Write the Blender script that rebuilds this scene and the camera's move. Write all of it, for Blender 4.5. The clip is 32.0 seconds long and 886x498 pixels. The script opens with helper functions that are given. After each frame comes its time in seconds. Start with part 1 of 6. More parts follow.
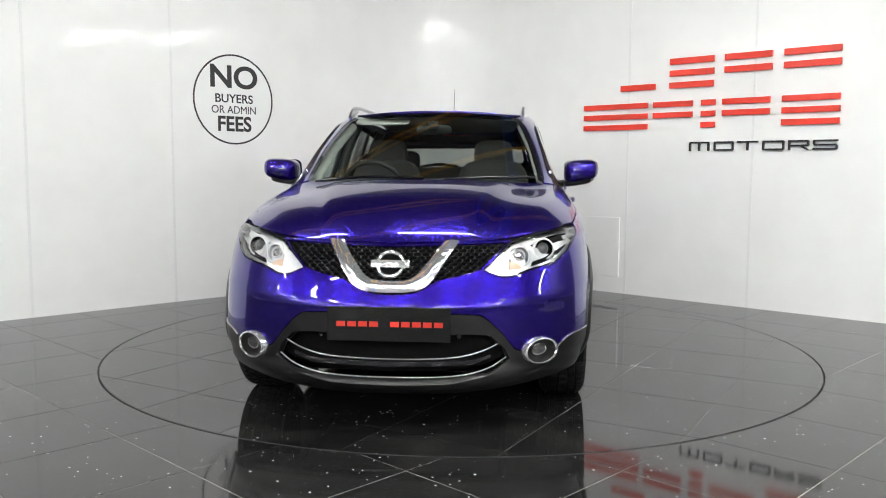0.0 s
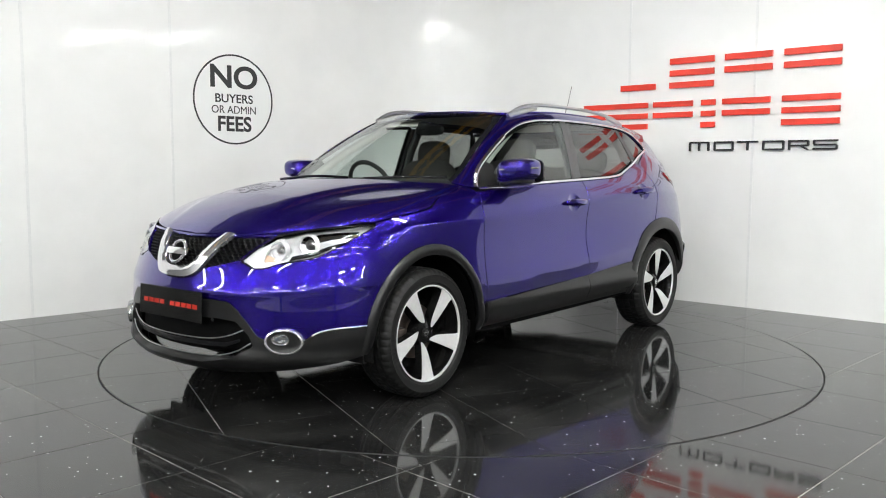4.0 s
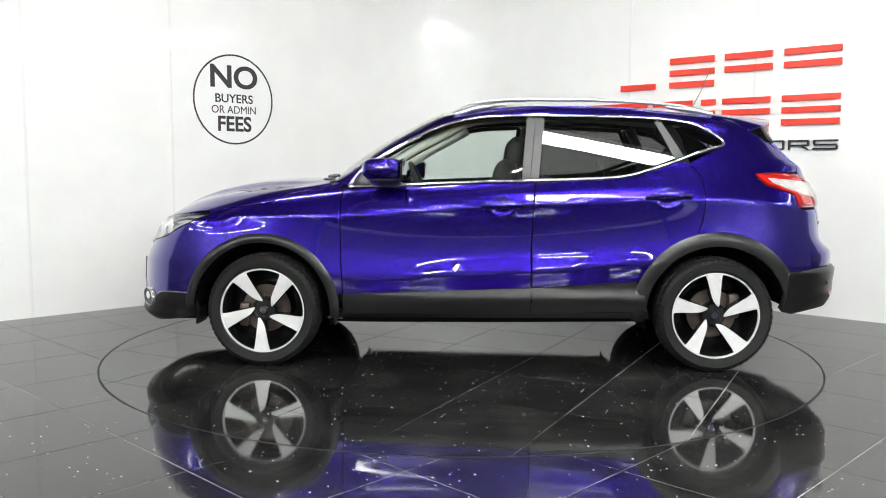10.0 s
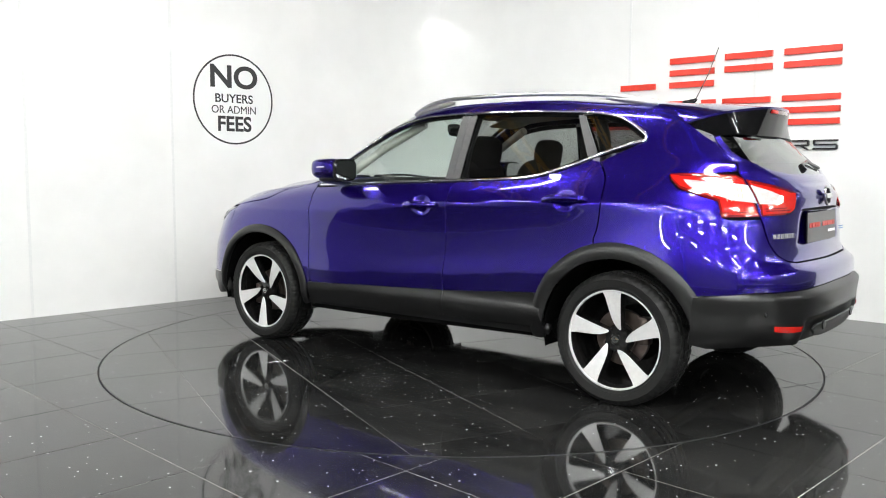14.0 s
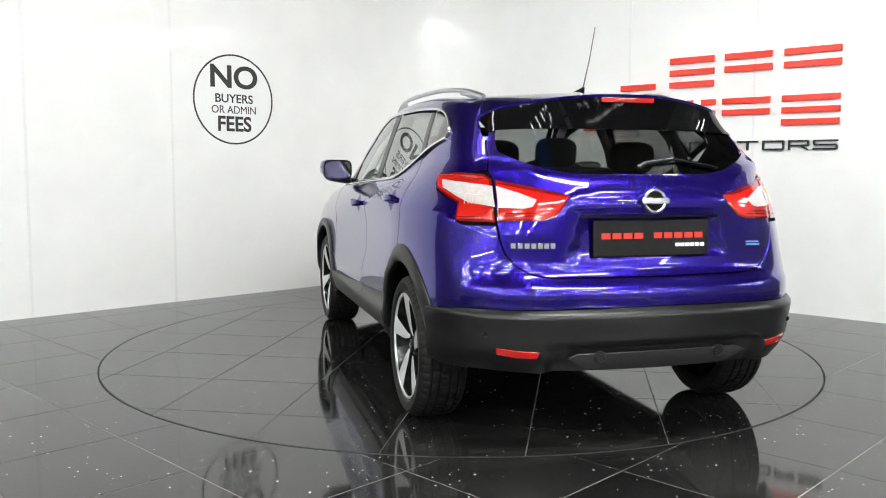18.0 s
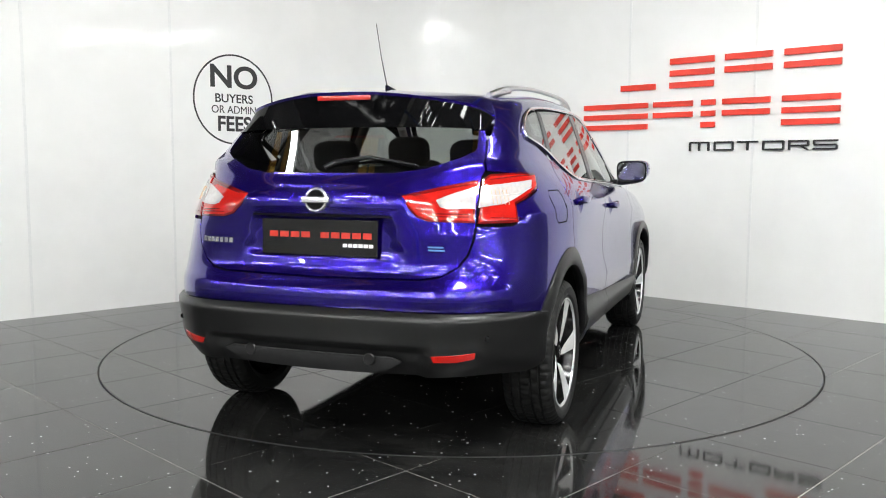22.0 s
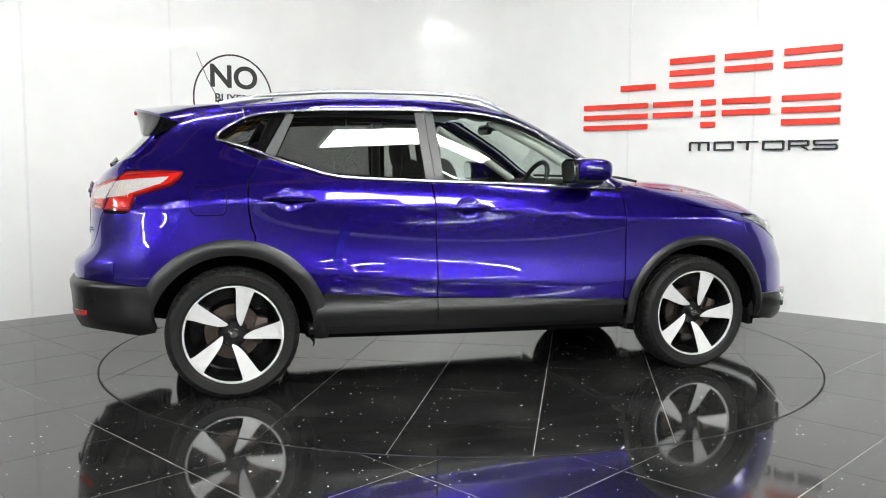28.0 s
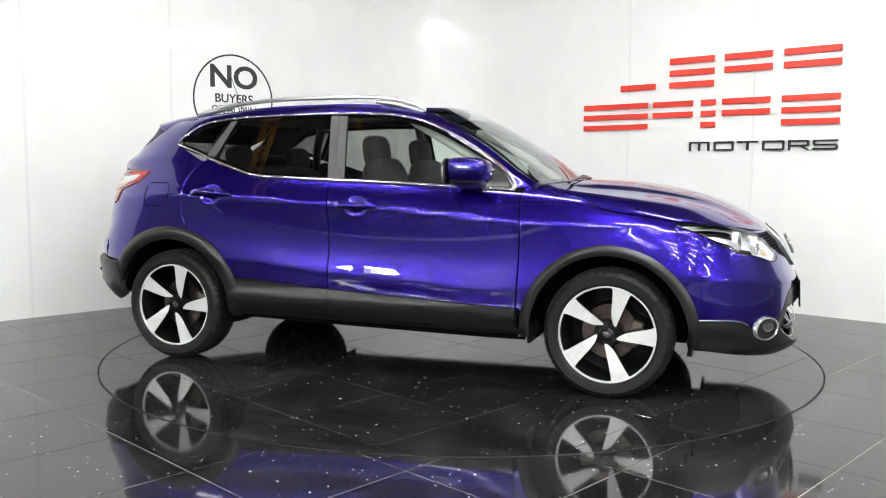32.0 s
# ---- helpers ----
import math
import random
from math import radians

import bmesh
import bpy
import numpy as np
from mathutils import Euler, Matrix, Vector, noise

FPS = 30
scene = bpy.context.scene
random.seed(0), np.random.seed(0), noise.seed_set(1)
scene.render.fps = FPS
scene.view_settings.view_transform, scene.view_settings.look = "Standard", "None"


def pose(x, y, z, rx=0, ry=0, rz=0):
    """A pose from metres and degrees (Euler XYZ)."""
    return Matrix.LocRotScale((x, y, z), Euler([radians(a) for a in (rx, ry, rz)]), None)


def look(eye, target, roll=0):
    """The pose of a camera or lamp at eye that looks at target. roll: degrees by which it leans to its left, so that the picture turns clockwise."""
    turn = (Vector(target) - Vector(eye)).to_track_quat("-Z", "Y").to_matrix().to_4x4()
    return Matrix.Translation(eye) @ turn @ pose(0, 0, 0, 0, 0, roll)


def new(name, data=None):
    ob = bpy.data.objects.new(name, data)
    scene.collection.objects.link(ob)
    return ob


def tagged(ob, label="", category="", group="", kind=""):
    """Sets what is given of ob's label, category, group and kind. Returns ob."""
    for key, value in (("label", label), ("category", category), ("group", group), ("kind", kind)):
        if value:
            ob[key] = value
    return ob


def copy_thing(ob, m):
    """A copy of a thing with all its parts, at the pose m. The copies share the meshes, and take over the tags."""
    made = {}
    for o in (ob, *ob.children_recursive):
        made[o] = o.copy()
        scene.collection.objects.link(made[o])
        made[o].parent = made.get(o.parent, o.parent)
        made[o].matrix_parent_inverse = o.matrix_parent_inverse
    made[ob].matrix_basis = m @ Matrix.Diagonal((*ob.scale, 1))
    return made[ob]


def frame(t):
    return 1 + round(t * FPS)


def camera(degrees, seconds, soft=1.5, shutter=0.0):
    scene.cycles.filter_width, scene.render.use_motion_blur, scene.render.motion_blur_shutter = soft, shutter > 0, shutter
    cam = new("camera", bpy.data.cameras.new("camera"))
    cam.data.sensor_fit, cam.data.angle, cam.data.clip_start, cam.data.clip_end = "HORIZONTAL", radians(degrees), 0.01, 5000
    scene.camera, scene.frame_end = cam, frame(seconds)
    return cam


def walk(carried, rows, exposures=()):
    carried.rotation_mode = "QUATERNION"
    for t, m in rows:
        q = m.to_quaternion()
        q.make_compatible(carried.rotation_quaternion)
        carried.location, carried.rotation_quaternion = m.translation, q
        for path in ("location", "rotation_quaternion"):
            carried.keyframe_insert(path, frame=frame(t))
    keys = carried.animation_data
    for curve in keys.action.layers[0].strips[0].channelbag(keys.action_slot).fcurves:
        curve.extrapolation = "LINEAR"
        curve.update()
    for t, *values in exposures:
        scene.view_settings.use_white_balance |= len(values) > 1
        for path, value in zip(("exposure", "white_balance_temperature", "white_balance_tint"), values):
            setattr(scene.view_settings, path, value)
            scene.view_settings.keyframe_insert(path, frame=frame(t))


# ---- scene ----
cam = camera(55.16, 32.0, soft=1.05)
EYE = (0.0, -5.627, 1.177)
AIM = (-0.107, -0.033, 0.646)
walk(cam, [(0, look(EYE, AIM, 0.26)), (32, look(EYE, AIM, 0.26))], exposures=[(0, -0.32), (3, -0.3), (6, -0.24), (8, -0.17), (11, -0.09), (14, -0.05), (18, -0.14), (21, -0.22), (25, -0.24), (28, -0.16), (30, -0.12), (32, -0.12)])

# ---------------------------------------------------------------- world and lamps
world = bpy.data.worlds.new("world")
scene.world = world
world.use_nodes = True
world.node_tree.nodes["Background"].inputs[0].default_value = (0.8, 0.86, 1.0, 1)
world.node_tree.nodes["Background"].inputs[1].default_value = 0.05


# ---------------------------------------------------------------- materials
def mat(name, color, rough=0.5, metal=0.0, grain=0.0, grain_scale=40.0, bump=0.0, bump_scale=200.0, coat=0.0,
        coat_rough=0.03, emit=0.0, spec=0.5, wear=0.0, trans=0.0, alpha=1.0, ior=1.45, rough_var=0.0):
    """A principled material with colour grain at one scale, blotches at another, and fine relief."""
    m = bpy.data.materials.new(name)
    m.use_nodes = True
    nt = m.node_tree
    b = nt.nodes["Principled BSDF"]
    col = (*color, 1) if len(color) == 3 else color
    b.inputs["Base Color"].default_value = col
    b.inputs["Roughness"].default_value = rough
    b.inputs["Metallic"].default_value = metal
    b.inputs["Specular IOR Level"].default_value = spec
    b.inputs["IOR"].default_value = ior
    b.inputs["Coat Weight"].default_value = coat
    b.inputs["Coat Roughness"].default_value = coat_rough
    b.inputs["Transmission Weight"].default_value = trans
    b.inputs["Alpha"].default_value = alpha
    if emit:
        b.inputs["Emission Color"].default_value = col
        b.inputs["Emission Strength"].default_value = emit
    tc = nt.nodes.new("ShaderNodeTexCoord")
    if grain or wear:
        n1 = nt.nodes.new("ShaderNodeTexNoise")
        n1.inputs["Scale"].default_value, n1.inputs["Detail"].default_value = grain_scale, 3
        n2 = nt.nodes.new("ShaderNodeTexNoise")
        n2.inputs["Scale"].default_value, n2.inputs["Detail"].default_value = 2.3, 4
        nt.links.new(tc.outputs["Object"], n1.inputs["Vector"])
        nt.links.new(tc.outputs["Object"], n2.inputs["Vector"])
        last = None
        for n, k in ((n1, grain), (n2, wear)):
            if not k:
                continue
            mr = nt.nodes.new("ShaderNodeMapRange")
            mr.inputs["From Min"].default_value, mr.inputs["From Max"].default_value = 0.25, 0.75
            mr.inputs["To Min"].default_value, mr.inputs["To Max"].default_value = 1 - k, 1 + k
            nt.links.new(n.outputs["Fac"], mr.inputs["Value"])
            mx = nt.nodes.new("ShaderNodeVectorMath")
            mx.operation = "SCALE"
            if last is None:
                mx.inputs[0].default_value = col[:3]
            else:
                nt.links.new(last, mx.inputs[0])
            nt.links.new(mr.outputs["Result"], mx.inputs["Scale"])
            last = mx.outputs["Vector"]
        nt.links.new(last, b.inputs["Base Color"])
        if rough_var:
            mr = nt.nodes.new("ShaderNodeMapRange")
            mr.inputs["To Min"].default_value, mr.inputs["To Max"].default_value = rough - rough_var, rough + rough_var
            nt.links.new(n2.outputs["Fac"], mr.inputs["Value"])
            nt.links.new(mr.outputs["Result"], b.inputs["Roughness"])
    if bump:
        n3 = nt.nodes.new("ShaderNodeTexNoise")
        n3.inputs["Scale"].default_value, n3.inputs["Detail"].default_value = bump_scale, 2
        nt.links.new(tc.outputs["Object"], n3.inputs["Vector"])
        bp = nt.nodes.new("ShaderNodeBump")
        bp.inputs["Strength"].default_value, bp.inputs["Distance"].default_value = bump, 0.002
        nt.links.new(n3.outputs["Fac"], bp.inputs["Height"])
        nt.links.new(bp.outputs["Normal"], b.inputs["Normal"])
    return m


def tile_material(name, base):
    """Polished dark composite tile: near-black with bright mirror chips and a little tone from tile to tile."""
    m = mat(name, base, rough=0.06, grain=0.25, grain_scale=90, wear=0.3, rough_var=0.045, spec=0.47, ior=1.48)
    nt = m.node_tree
    b = nt.nodes["Principled BSDF"]
    src = b.inputs["Base Color"].links[0].from_socket
    info = nt.nodes.new("ShaderNodeObjectInfo")
    mr = nt.nodes.new("ShaderNodeMapRange")
    mr.inputs["To Min"].default_value, mr.inputs["To Max"].default_value = 0.8, 1.2
    nt.links.new(info.outputs["Random"], mr.inputs["Value"])
    sc = nt.nodes.new("ShaderNodeVectorMath")
    sc.operation = "SCALE"
    nt.links.new(src, sc.inputs[0])
    nt.links.new(mr.outputs["Result"], sc.inputs["Scale"])
    tc = nt.nodes.new("ShaderNodeTexCoord")
    vo = nt.nodes.new("ShaderNodeTexVoronoi")
    vo.inputs["Scale"].default_value = 30
    shift = nt.nodes.new("ShaderNodeMath")
    shift.operation = "MULTIPLY"
    shift.inputs[1].default_value = 57.0
    nt.links.new(info.outputs["Random"], shift.inputs[0])
    mv = nt.nodes.new("ShaderNodeVectorMath")
    mv.operation = "ADD"
    nt.links.new(tc.outputs["Object"], mv.inputs[0])
    nt.links.new(shift.outputs[0], mv.inputs[1])
    nt.links.new(mv.outputs["Vector"], vo.inputs["Vector"])
    lt = nt.nodes.new("ShaderNodeMath")
    lt.operation = "LESS_THAN"
    nt.links.new(vo.outputs["Distance"], lt.inputs[0])
    sep = nt.nodes.new("ShaderNodeSeparateColor")
    nt.links.new(vo.outputs["Color"], sep.inputs["Color"])
    size = nt.nodes.new("ShaderNodeMapRange")
    size.inputs["To Min"].default_value, size.inputs["To Max"].default_value = 0.05, 0.15
    nt.links.new(sep.outputs["Green"], size.inputs["Value"])
    nt.links.new(size.outputs["Result"], lt.inputs[1])
    gt = nt.nodes.new("ShaderNodeMath")
    gt.operation = "GREATER_THAN"
    gt.inputs[1].default_value = 0.66
    nt.links.new(sep.outputs["Red"], gt.inputs[0])
    mul = nt.nodes.new("ShaderNodeMath")
    mul.operation = "MULTIPLY"
    nt.links.new(lt.outputs[0], mul.inputs[0])
    nt.links.new(gt.outputs[0], mul.inputs[1])
    # a thin film of dust and old wipe marks
    geo = nt.nodes.new("ShaderNodeNewGeometry")
    dn = nt.nodes.new("ShaderNodeTexNoise")
    dn.inputs["Scale"].default_value, dn.inputs["Detail"].default_value = 2.6, 9
    dn.inputs["Distortion"].default_value = 0.8
    nt.links.new(geo.outputs["Position"], dn.inputs["Vector"])
    dm = nt.nodes.new("ShaderNodeMapRange")
    dm.inputs["From Min"].default_value, dm.inputs["From Max"].default_value = 0.46, 0.74
    dm.inputs["To Max"].default_value = 0.045
    nt.links.new(dn.outputs["Fac"], dm.inputs["Value"])
    dust = nt.nodes.new("ShaderNodeMix")
    dust.data_type = "RGBA"
    nt.links.new(dm.outputs["Result"], dust.inputs["Factor"])
    nt.links.new(sc.outputs["Vector"], dust.inputs["A"])
    dust.inputs["B"].default_value = (0.36, 0.35, 0.33, 1)
    mx = nt.nodes.new("ShaderNodeMix")
    mx.data_type = "RGBA"
    nt.links.new(mul.outputs[0], mx.inputs["Factor"])
    nt.links.new(dust.outputs["Result"], mx.inputs["A"])
    mx.inputs["B"].default_value = (0.75, 0.76, 0.78, 1)
    nt.links.new(mx.outputs["Result"], b.inputs["Base Color"])
    return m


M_wall = mat("white_gloss_panel", (0.84, 0.84, 0.835), rough=0.34, spec=0.36, wear=0.03, grain=0.01, grain_scale=6, rough_var=0.05, bump=1.0, bump_scale=2.5, coat=0.3, coat_rough=0.04)
M_joint = mat("wall_joint_strip", (0.765, 0.77, 0.77), rough=0.35, grain=0.04)
M_tile = tile_material("polished_dark_tile", (0.011, 0.011, 0.011))
M_grout = mat("pale_grout", (0.32, 0.31, 0.29), rough=0.8, grain=0.2, wear=0.2, bump=0.3)
M_rim_steel = mat("turntable_edge_steel", (0.12, 0.12, 0.12), rough=0.35, metal=0.8, grain=0.2)
M_red = mat("red_acrylic_letter", (0.75, 0.045, 0.025), rough=0.3, grain=0.04, wear=0.05)
M_black = mat("black_acrylic_letter", (0.012, 0.012, 0.013), rough=0.3, grain=0.1)
M_vinyl = mat("charcoal_vinyl", (0.03, 0.03, 0.032), rough=0.4, grain=0.1)
M_ceiling = mat("dark_hall_ceiling", (0.085, 0.083, 0.08), rough=0.7, grain=0.15, wear=0.2)
M_hall = mat("grey_hall_wall", (0.17, 0.17, 0.172), rough=0.7, grain=0.1, wear=0.2)
M_truss = mat("yellow_painted_steel", (0.5, 0.26, 0.03), rough=0.5, grain=0.1, wear=0.15)
M_beam = mat("blue_painted_steel", (0.03, 0.09, 0.3), rough=0.5, grain=0.1, wear=0.15)
M_tube = mat("lit_tube", (0.975, 0.993, 0.965), emit=150.0)
M_tube_far = mat("lit_hall_tube", (0.975, 0.993, 0.965), emit=280.0)
M_panel_lit = mat("lit_diffuser", (0.975, 0.993, 0.965), emit=75.0)
M_batten = mat("white_lamp_housing", (0.7, 0.7, 0.7), rough=0.4, grain=0.05)


# ---------------------------------------------------------------- mesh helpers
def mesh_object(name, verts, faces, material, parent=None, label="", smooth=True, normals=None):
    me = bpy.data.meshes.new(name)
    me.from_pydata([tuple(v) for v in verts], [], faces)
    me.validate()
    me.materials.append(material)
    if smooth:
        me.polygons.foreach_set("use_smooth", [True] * len(me.polygons))
    if normals is not None and len(me.vertices) == len(normals):
        me.normals_split_custom_set_from_vertices([tuple(n) for n in normals])
    ob = new(name, me)
    if parent is not None:
        ob.parent = parent
    if label:
        ob["label"] = label
    return ob


def part(name, bm, material, parent=None, label="", smooth=None):
    """Link a bmesh as one mesh object; smooth: degrees above which edges stay sharp."""
    me = bpy.data.meshes.new(name)
    if smooth:
        for f in bm.faces:
            f.smooth = True
        for e in bm.edges:
            if len(e.link_faces) == 2 and e.calc_face_angle(0) > radians(smooth):
                e.smooth = False
    bm.normal_update()
    bm.to_mesh(me)
    bm.free()
    me.materials.append(material)
    ob = new(name, me)
    if parent is not None:
        ob.parent = parent
    if label:
        ob["label"] = label
    return ob


def add_box(bm, cx, cy, cz, sx, sy, sz, m=None, bevel=0.0, seg=2):
    r = bmesh.ops.create_cube(bm, size=1.0, matrix=Matrix.Translation((cx, cy, cz)) @ Matrix.Diagonal((sx, sy, sz, 1)))
    vs = r["verts"]
    if bevel:
        es = list({e for v in vs for e in v.link_edges})
        g = bmesh.ops.bevel(bm, geom=es, offset=bevel, segments=seg, affect="EDGES", profile=0.5)
        vs = list({v for f in g["faces"] for v in f.verts} | {v for v in vs if v.is_valid})
    if m is not None:
        bmesh.ops.transform(bm, matrix=m, verts=vs)
    return vs


def box_bm(*a, **k):
    bm = bmesh.new()
    add_box(bm, *a, **k)
    return bm


def tube_bm(points, radius, seg=8, closed=False, flat=1.0):
    """A round (or flattened) bar along a line of points."""
    bm = bmesh.new()
    P = [Vector(p) for p in points]
    n = len(P)
    rings = []
    side0 = None
    for i, p in enumerate(P):
        a = P[(i - 1) % n] if (closed or i > 0) else P[i]
        b = P[(i + 1) % n] if (closed or i < n - 1) else P[i]
        d = (b - a).normalized()
        ref = Vector((0, 0, 1)) if abs(d.z) < 0.9 else Vector((1, 0, 0))
        s = d.cross(ref).normalized()
        if side0 is not None and s.dot(side0) < 0:
            s = -s
        side0 = s
        w = s.cross(d).normalized()
        r = radius[i] if isinstance(radius, (list, tuple)) else radius
        rings.append([bm.verts.new(p + s * math.cos(t) * r + w * math.sin(t) * r * flat)
                      for t in [2 * math.pi * k / seg for k in range(seg)]])
    m = n if closed else n - 1
    for i in range(m):
        A, B = rings[i], rings[(i + 1) % n]
        for k in range(seg):
            bm.faces.new((A[k], A[(k + 1) % seg], B[(k + 1) % seg], B[k]))
    if not closed:
        bm.faces.new(rings[0][::-1])
        bm.faces.new(rings[-1])
    bmesh.ops.recalc_face_normals(bm, faces=bm.faces)
    return bm


def lathe_bm(profile, seg=48, axis="y"):
    """Turn a profile of (radius, along) round the axis."""
    bm = bmesh.new()
    rings = []
    for r, h in profile:
        ring = []
        for k in range(seg):
            a = 2 * math.pi * k / seg
            c, s = r * math.cos(a), r * math.sin(a)
            ring.append(bm.verts.new({"y": (c, h, s), "z": (c, s, h), "x": (h, c, s)}[axis]))
        rings.append(ring)
    for A, B in zip(rings, rings[1:]):
        for k in range(seg):
            bm.faces.new((A[k], A[(k + 1) % seg], B[(k + 1) % seg], B[k]))
    bmesh.ops.remove_doubles(bm, verts=bm.verts, dist=1e-5)
    bmesh.ops.recalc_face_normals(bm, faces=bm.faces)
    return bm


def curve_through(pts, n=8, closed=False):
    """A smooth line through control points (centripetal-like Catmull-Rom)."""
    P = [np.array(p, float) for p in pts]
    if closed:
        P = [P[-1]] + P + [P[0], P[1]]
    else:
        P = [2 * P[0] - P[1]] + P + [2 * P[-1] - P[-2]]
    out = []
    for i in range(1, len(P) - 2):
        p0, p1, p2, p3 = P[i - 1:i + 3]
        d1 = max(np.linalg.norm(p2 - p1), 1e-6)
        m1 = (p2 - p0) / max(np.linalg.norm(p1 - p0) + d1, 1e-6) * d1
        m2 = (p3 - p1) / max(np.linalg.norm(p3 - p2) + d1, 1e-6) * d1
        for k in range(n):
            t = k / n
            out.append((2 * t ** 3 - 3 * t ** 2 + 1) * p1 + (t ** 3 - 2 * t ** 2 + t) * m1
                       + (-2 * t ** 3 + 3 * t ** 2) * p2 + (t ** 3 - t ** 2) * m2)
    if not closed:
        out.append(P[-2])
    return out


def inside(poly, x, y):
    hit = False
    j = len(poly) - 1
    for i in range(len(poly)):
        xi, yi = poly[i][0], poly[i][1]
        xj, yj = poly[j][0], poly[j][1]
        if (yi > y) != (yj > y) and x < (xj - xi) * (y - yi) / (yj - yi) + xi:
            hit = not hit
        j = i
    return hit


def resample(poly, step, closed=True):
    """Split long edges so that the outline follows a curved surface."""
    out = []
    n = len(poly)
    for i in range(n if closed else n - 1):
        a, b = np.array(poly[i][:2], float), np.array(poly[(i + 1) % n][:2], float)
        k = max(1, int(np.linalg.norm(b - a) / step))
        out += [tuple(a + (b - a) * t / k) for t in range(k)]
    if not closed:
        out.append(tuple(poly[-1][:2]))
    return out


def inside_all(poly, X, Y):
    """Which of many points lie inside a closed outline."""
    P = np.array([p[:2] for p in poly], float)
    Q = np.roll(P, 1, axis=0)
    hit = np.zeros(len(X), bool)
    for (xi, yi), (xj, yj) in zip(P, Q):
        if yi == yj:
            continue
        cross = ((yi > Y) != (yj > Y)) & (X < (xj - xi) * (Y - yi) / (yj - yi) + xi)
        hit ^= cross
    return hit


def within(loops, X, Y):
    ok = inside_all(loops[0], X, Y)
    for h in loops[1:]:
        ok &= ~inside_all(h, X, Y)
    return ok


def fill(outline, holes=(), step=0.03, margin=0.35):
    """Triangles inside an outline less its holes, with inner points on a grid: verts, faces, rings of boundary indices."""
    from mathutils.geometry import delaunay_2d_cdt
    loops = [resample(outline, step)] + [resample(h, step) for h in holes]
    pts, edges, rings = [], [], []
    for lp in loops:
        s = len(pts)
        pts += [Vector(p) for p in lp]
        idx = list(range(s, s + len(lp)))
        rings.append(idx)
        edges += [(idx[i], idx[(i + 1) % len(idx)]) for i in range(len(idx))]
    B = np.array([[p.x, p.y] for p in pts])
    lo, hi = B.min(0), B.max(0)
    ny = max(1, int((hi[1] - lo[1]) / (step * 0.866)))
    nx = max(1, int((hi[0] - lo[0]) / step))
    X, Y = [], []
    for j in range(1, ny + 1):
        X.append(lo[0] + (np.arange(nx + 1) + (0.5 if j % 2 else 0.0)) * step)
        Y.append(np.full(nx + 1, lo[1] + (hi[1] - lo[1]) * j / (ny + 1)))
    X, Y = np.concatenate(X), np.concatenate(Y)
    ok = within(loops, X, Y)
    X, Y = X[ok], Y[ok]
    if len(X):
        near = np.full(len(X), 1e9)
        for bx, by in B:
            near = np.minimum(near, (bx - X) ** 2 + (by - Y) ** 2)
        far = near >= (margin * step) ** 2
        pts += [Vector((x, y)) for x, y in zip(X[far].tolist(), Y[far].tolist())]
    vs, es, fs, ov, oe, of = delaunay_2d_cdt(pts, edges, [], 1, 1e-7)
    back = {}
    for i, o in enumerate(ov):
        for k in o:
            back[k] = i
    C = np.array([[sum(vs[i].x for i in f) / len(f), sum(vs[i].y for i in f) / len(f)] for f in fs])
    ok = within(loops, C[:, 0], C[:, 1])
    faces = [tuple(f) for f, k in zip(fs, ok) if k]
    return [(v.x, v.y) for v in vs], faces, [[back[i] for i in r] for r in rings]


# ---------------------------------------------------------------- the hall: floor, turntable, walls
def plate(name, outline, material, parent, thick=0.01, holes=(), bevel=0.0015):
    """A flat piece lying with its top at z = 0 in its own space, edges slightly eased."""
    vs, fs, rings = fill(outline, holes, step=0.4)
    V = [(x, y, 0.0) for x, y in vs]
    F = [f for f in fs]
    for r in rings:
        b = len(V)
        V += [(vs[i][0], vs[i][1], -thick) for i in r]
        n = len(r)
        F += [(r[k], r[(k + 1) % n], b + (k + 1) % n, b + k) for k in range(n)]
    ob = mesh_object(name, V, F, material, parent, smooth=False)
    bm = bmesh.new()
    bm.from_mesh(ob.data)
    bmesh.ops.recalc_face_normals(bm, faces=bm.faces)
    up = [f for f in bm.faces if abs(f.normal.z) > 0.9]
    if up and up[0].normal.z < 0:
        bmesh.ops.reverse_faces(bm, faces=bm.faces)
    bm.to_mesh(ob.data)
    bm.free()
    return ob


R_DISC = 2.243
GAP = 0.008


def circle_pts(r, n=120, a0=0.0, a1=2 * math.pi):
    return [(r * math.cos(a0 + (a1 - a0) * k / n), r * math.sin(a0 + (a1 - a0) * k / n)) for k in range(n)]


def clip_convex(poly, a, b, c):
    """Keep the part of a polygon where a*x + b*y <= c."""
    out = []
    for i in range(len(poly)):
        p, q = poly[i], poly[(i + 1) % len(poly)]
        dp, dq = a * p[0] + b * p[1] - c, a * q[0] + b * q[1] - c
        if dp <= 0:
            out.append(p)
        if (dp < 0 < dq) or (dq < 0 < dp):
            t = dp / (dp - dq)
            out.append((p[0] + (q[0] - p[0]) * t, p[1] + (q[1] - p[1]) * t))
    return out


# the floor's screed reaches under everything; tiles lie on it
HALL = [(-9.0, -21.0), (9.0, -21.0), (9.0, 6.5), (-9.0, 6.5)]
floor = plate("floor", HALL, M_grout, None, thick=0.1, holes=[circle_pts(R_DISC + 0.02, 96)])
floor.location.z = -0.0012
tagged(floor, "polished dark composite tile floor with pale grout lines", "floor", kind="structure")

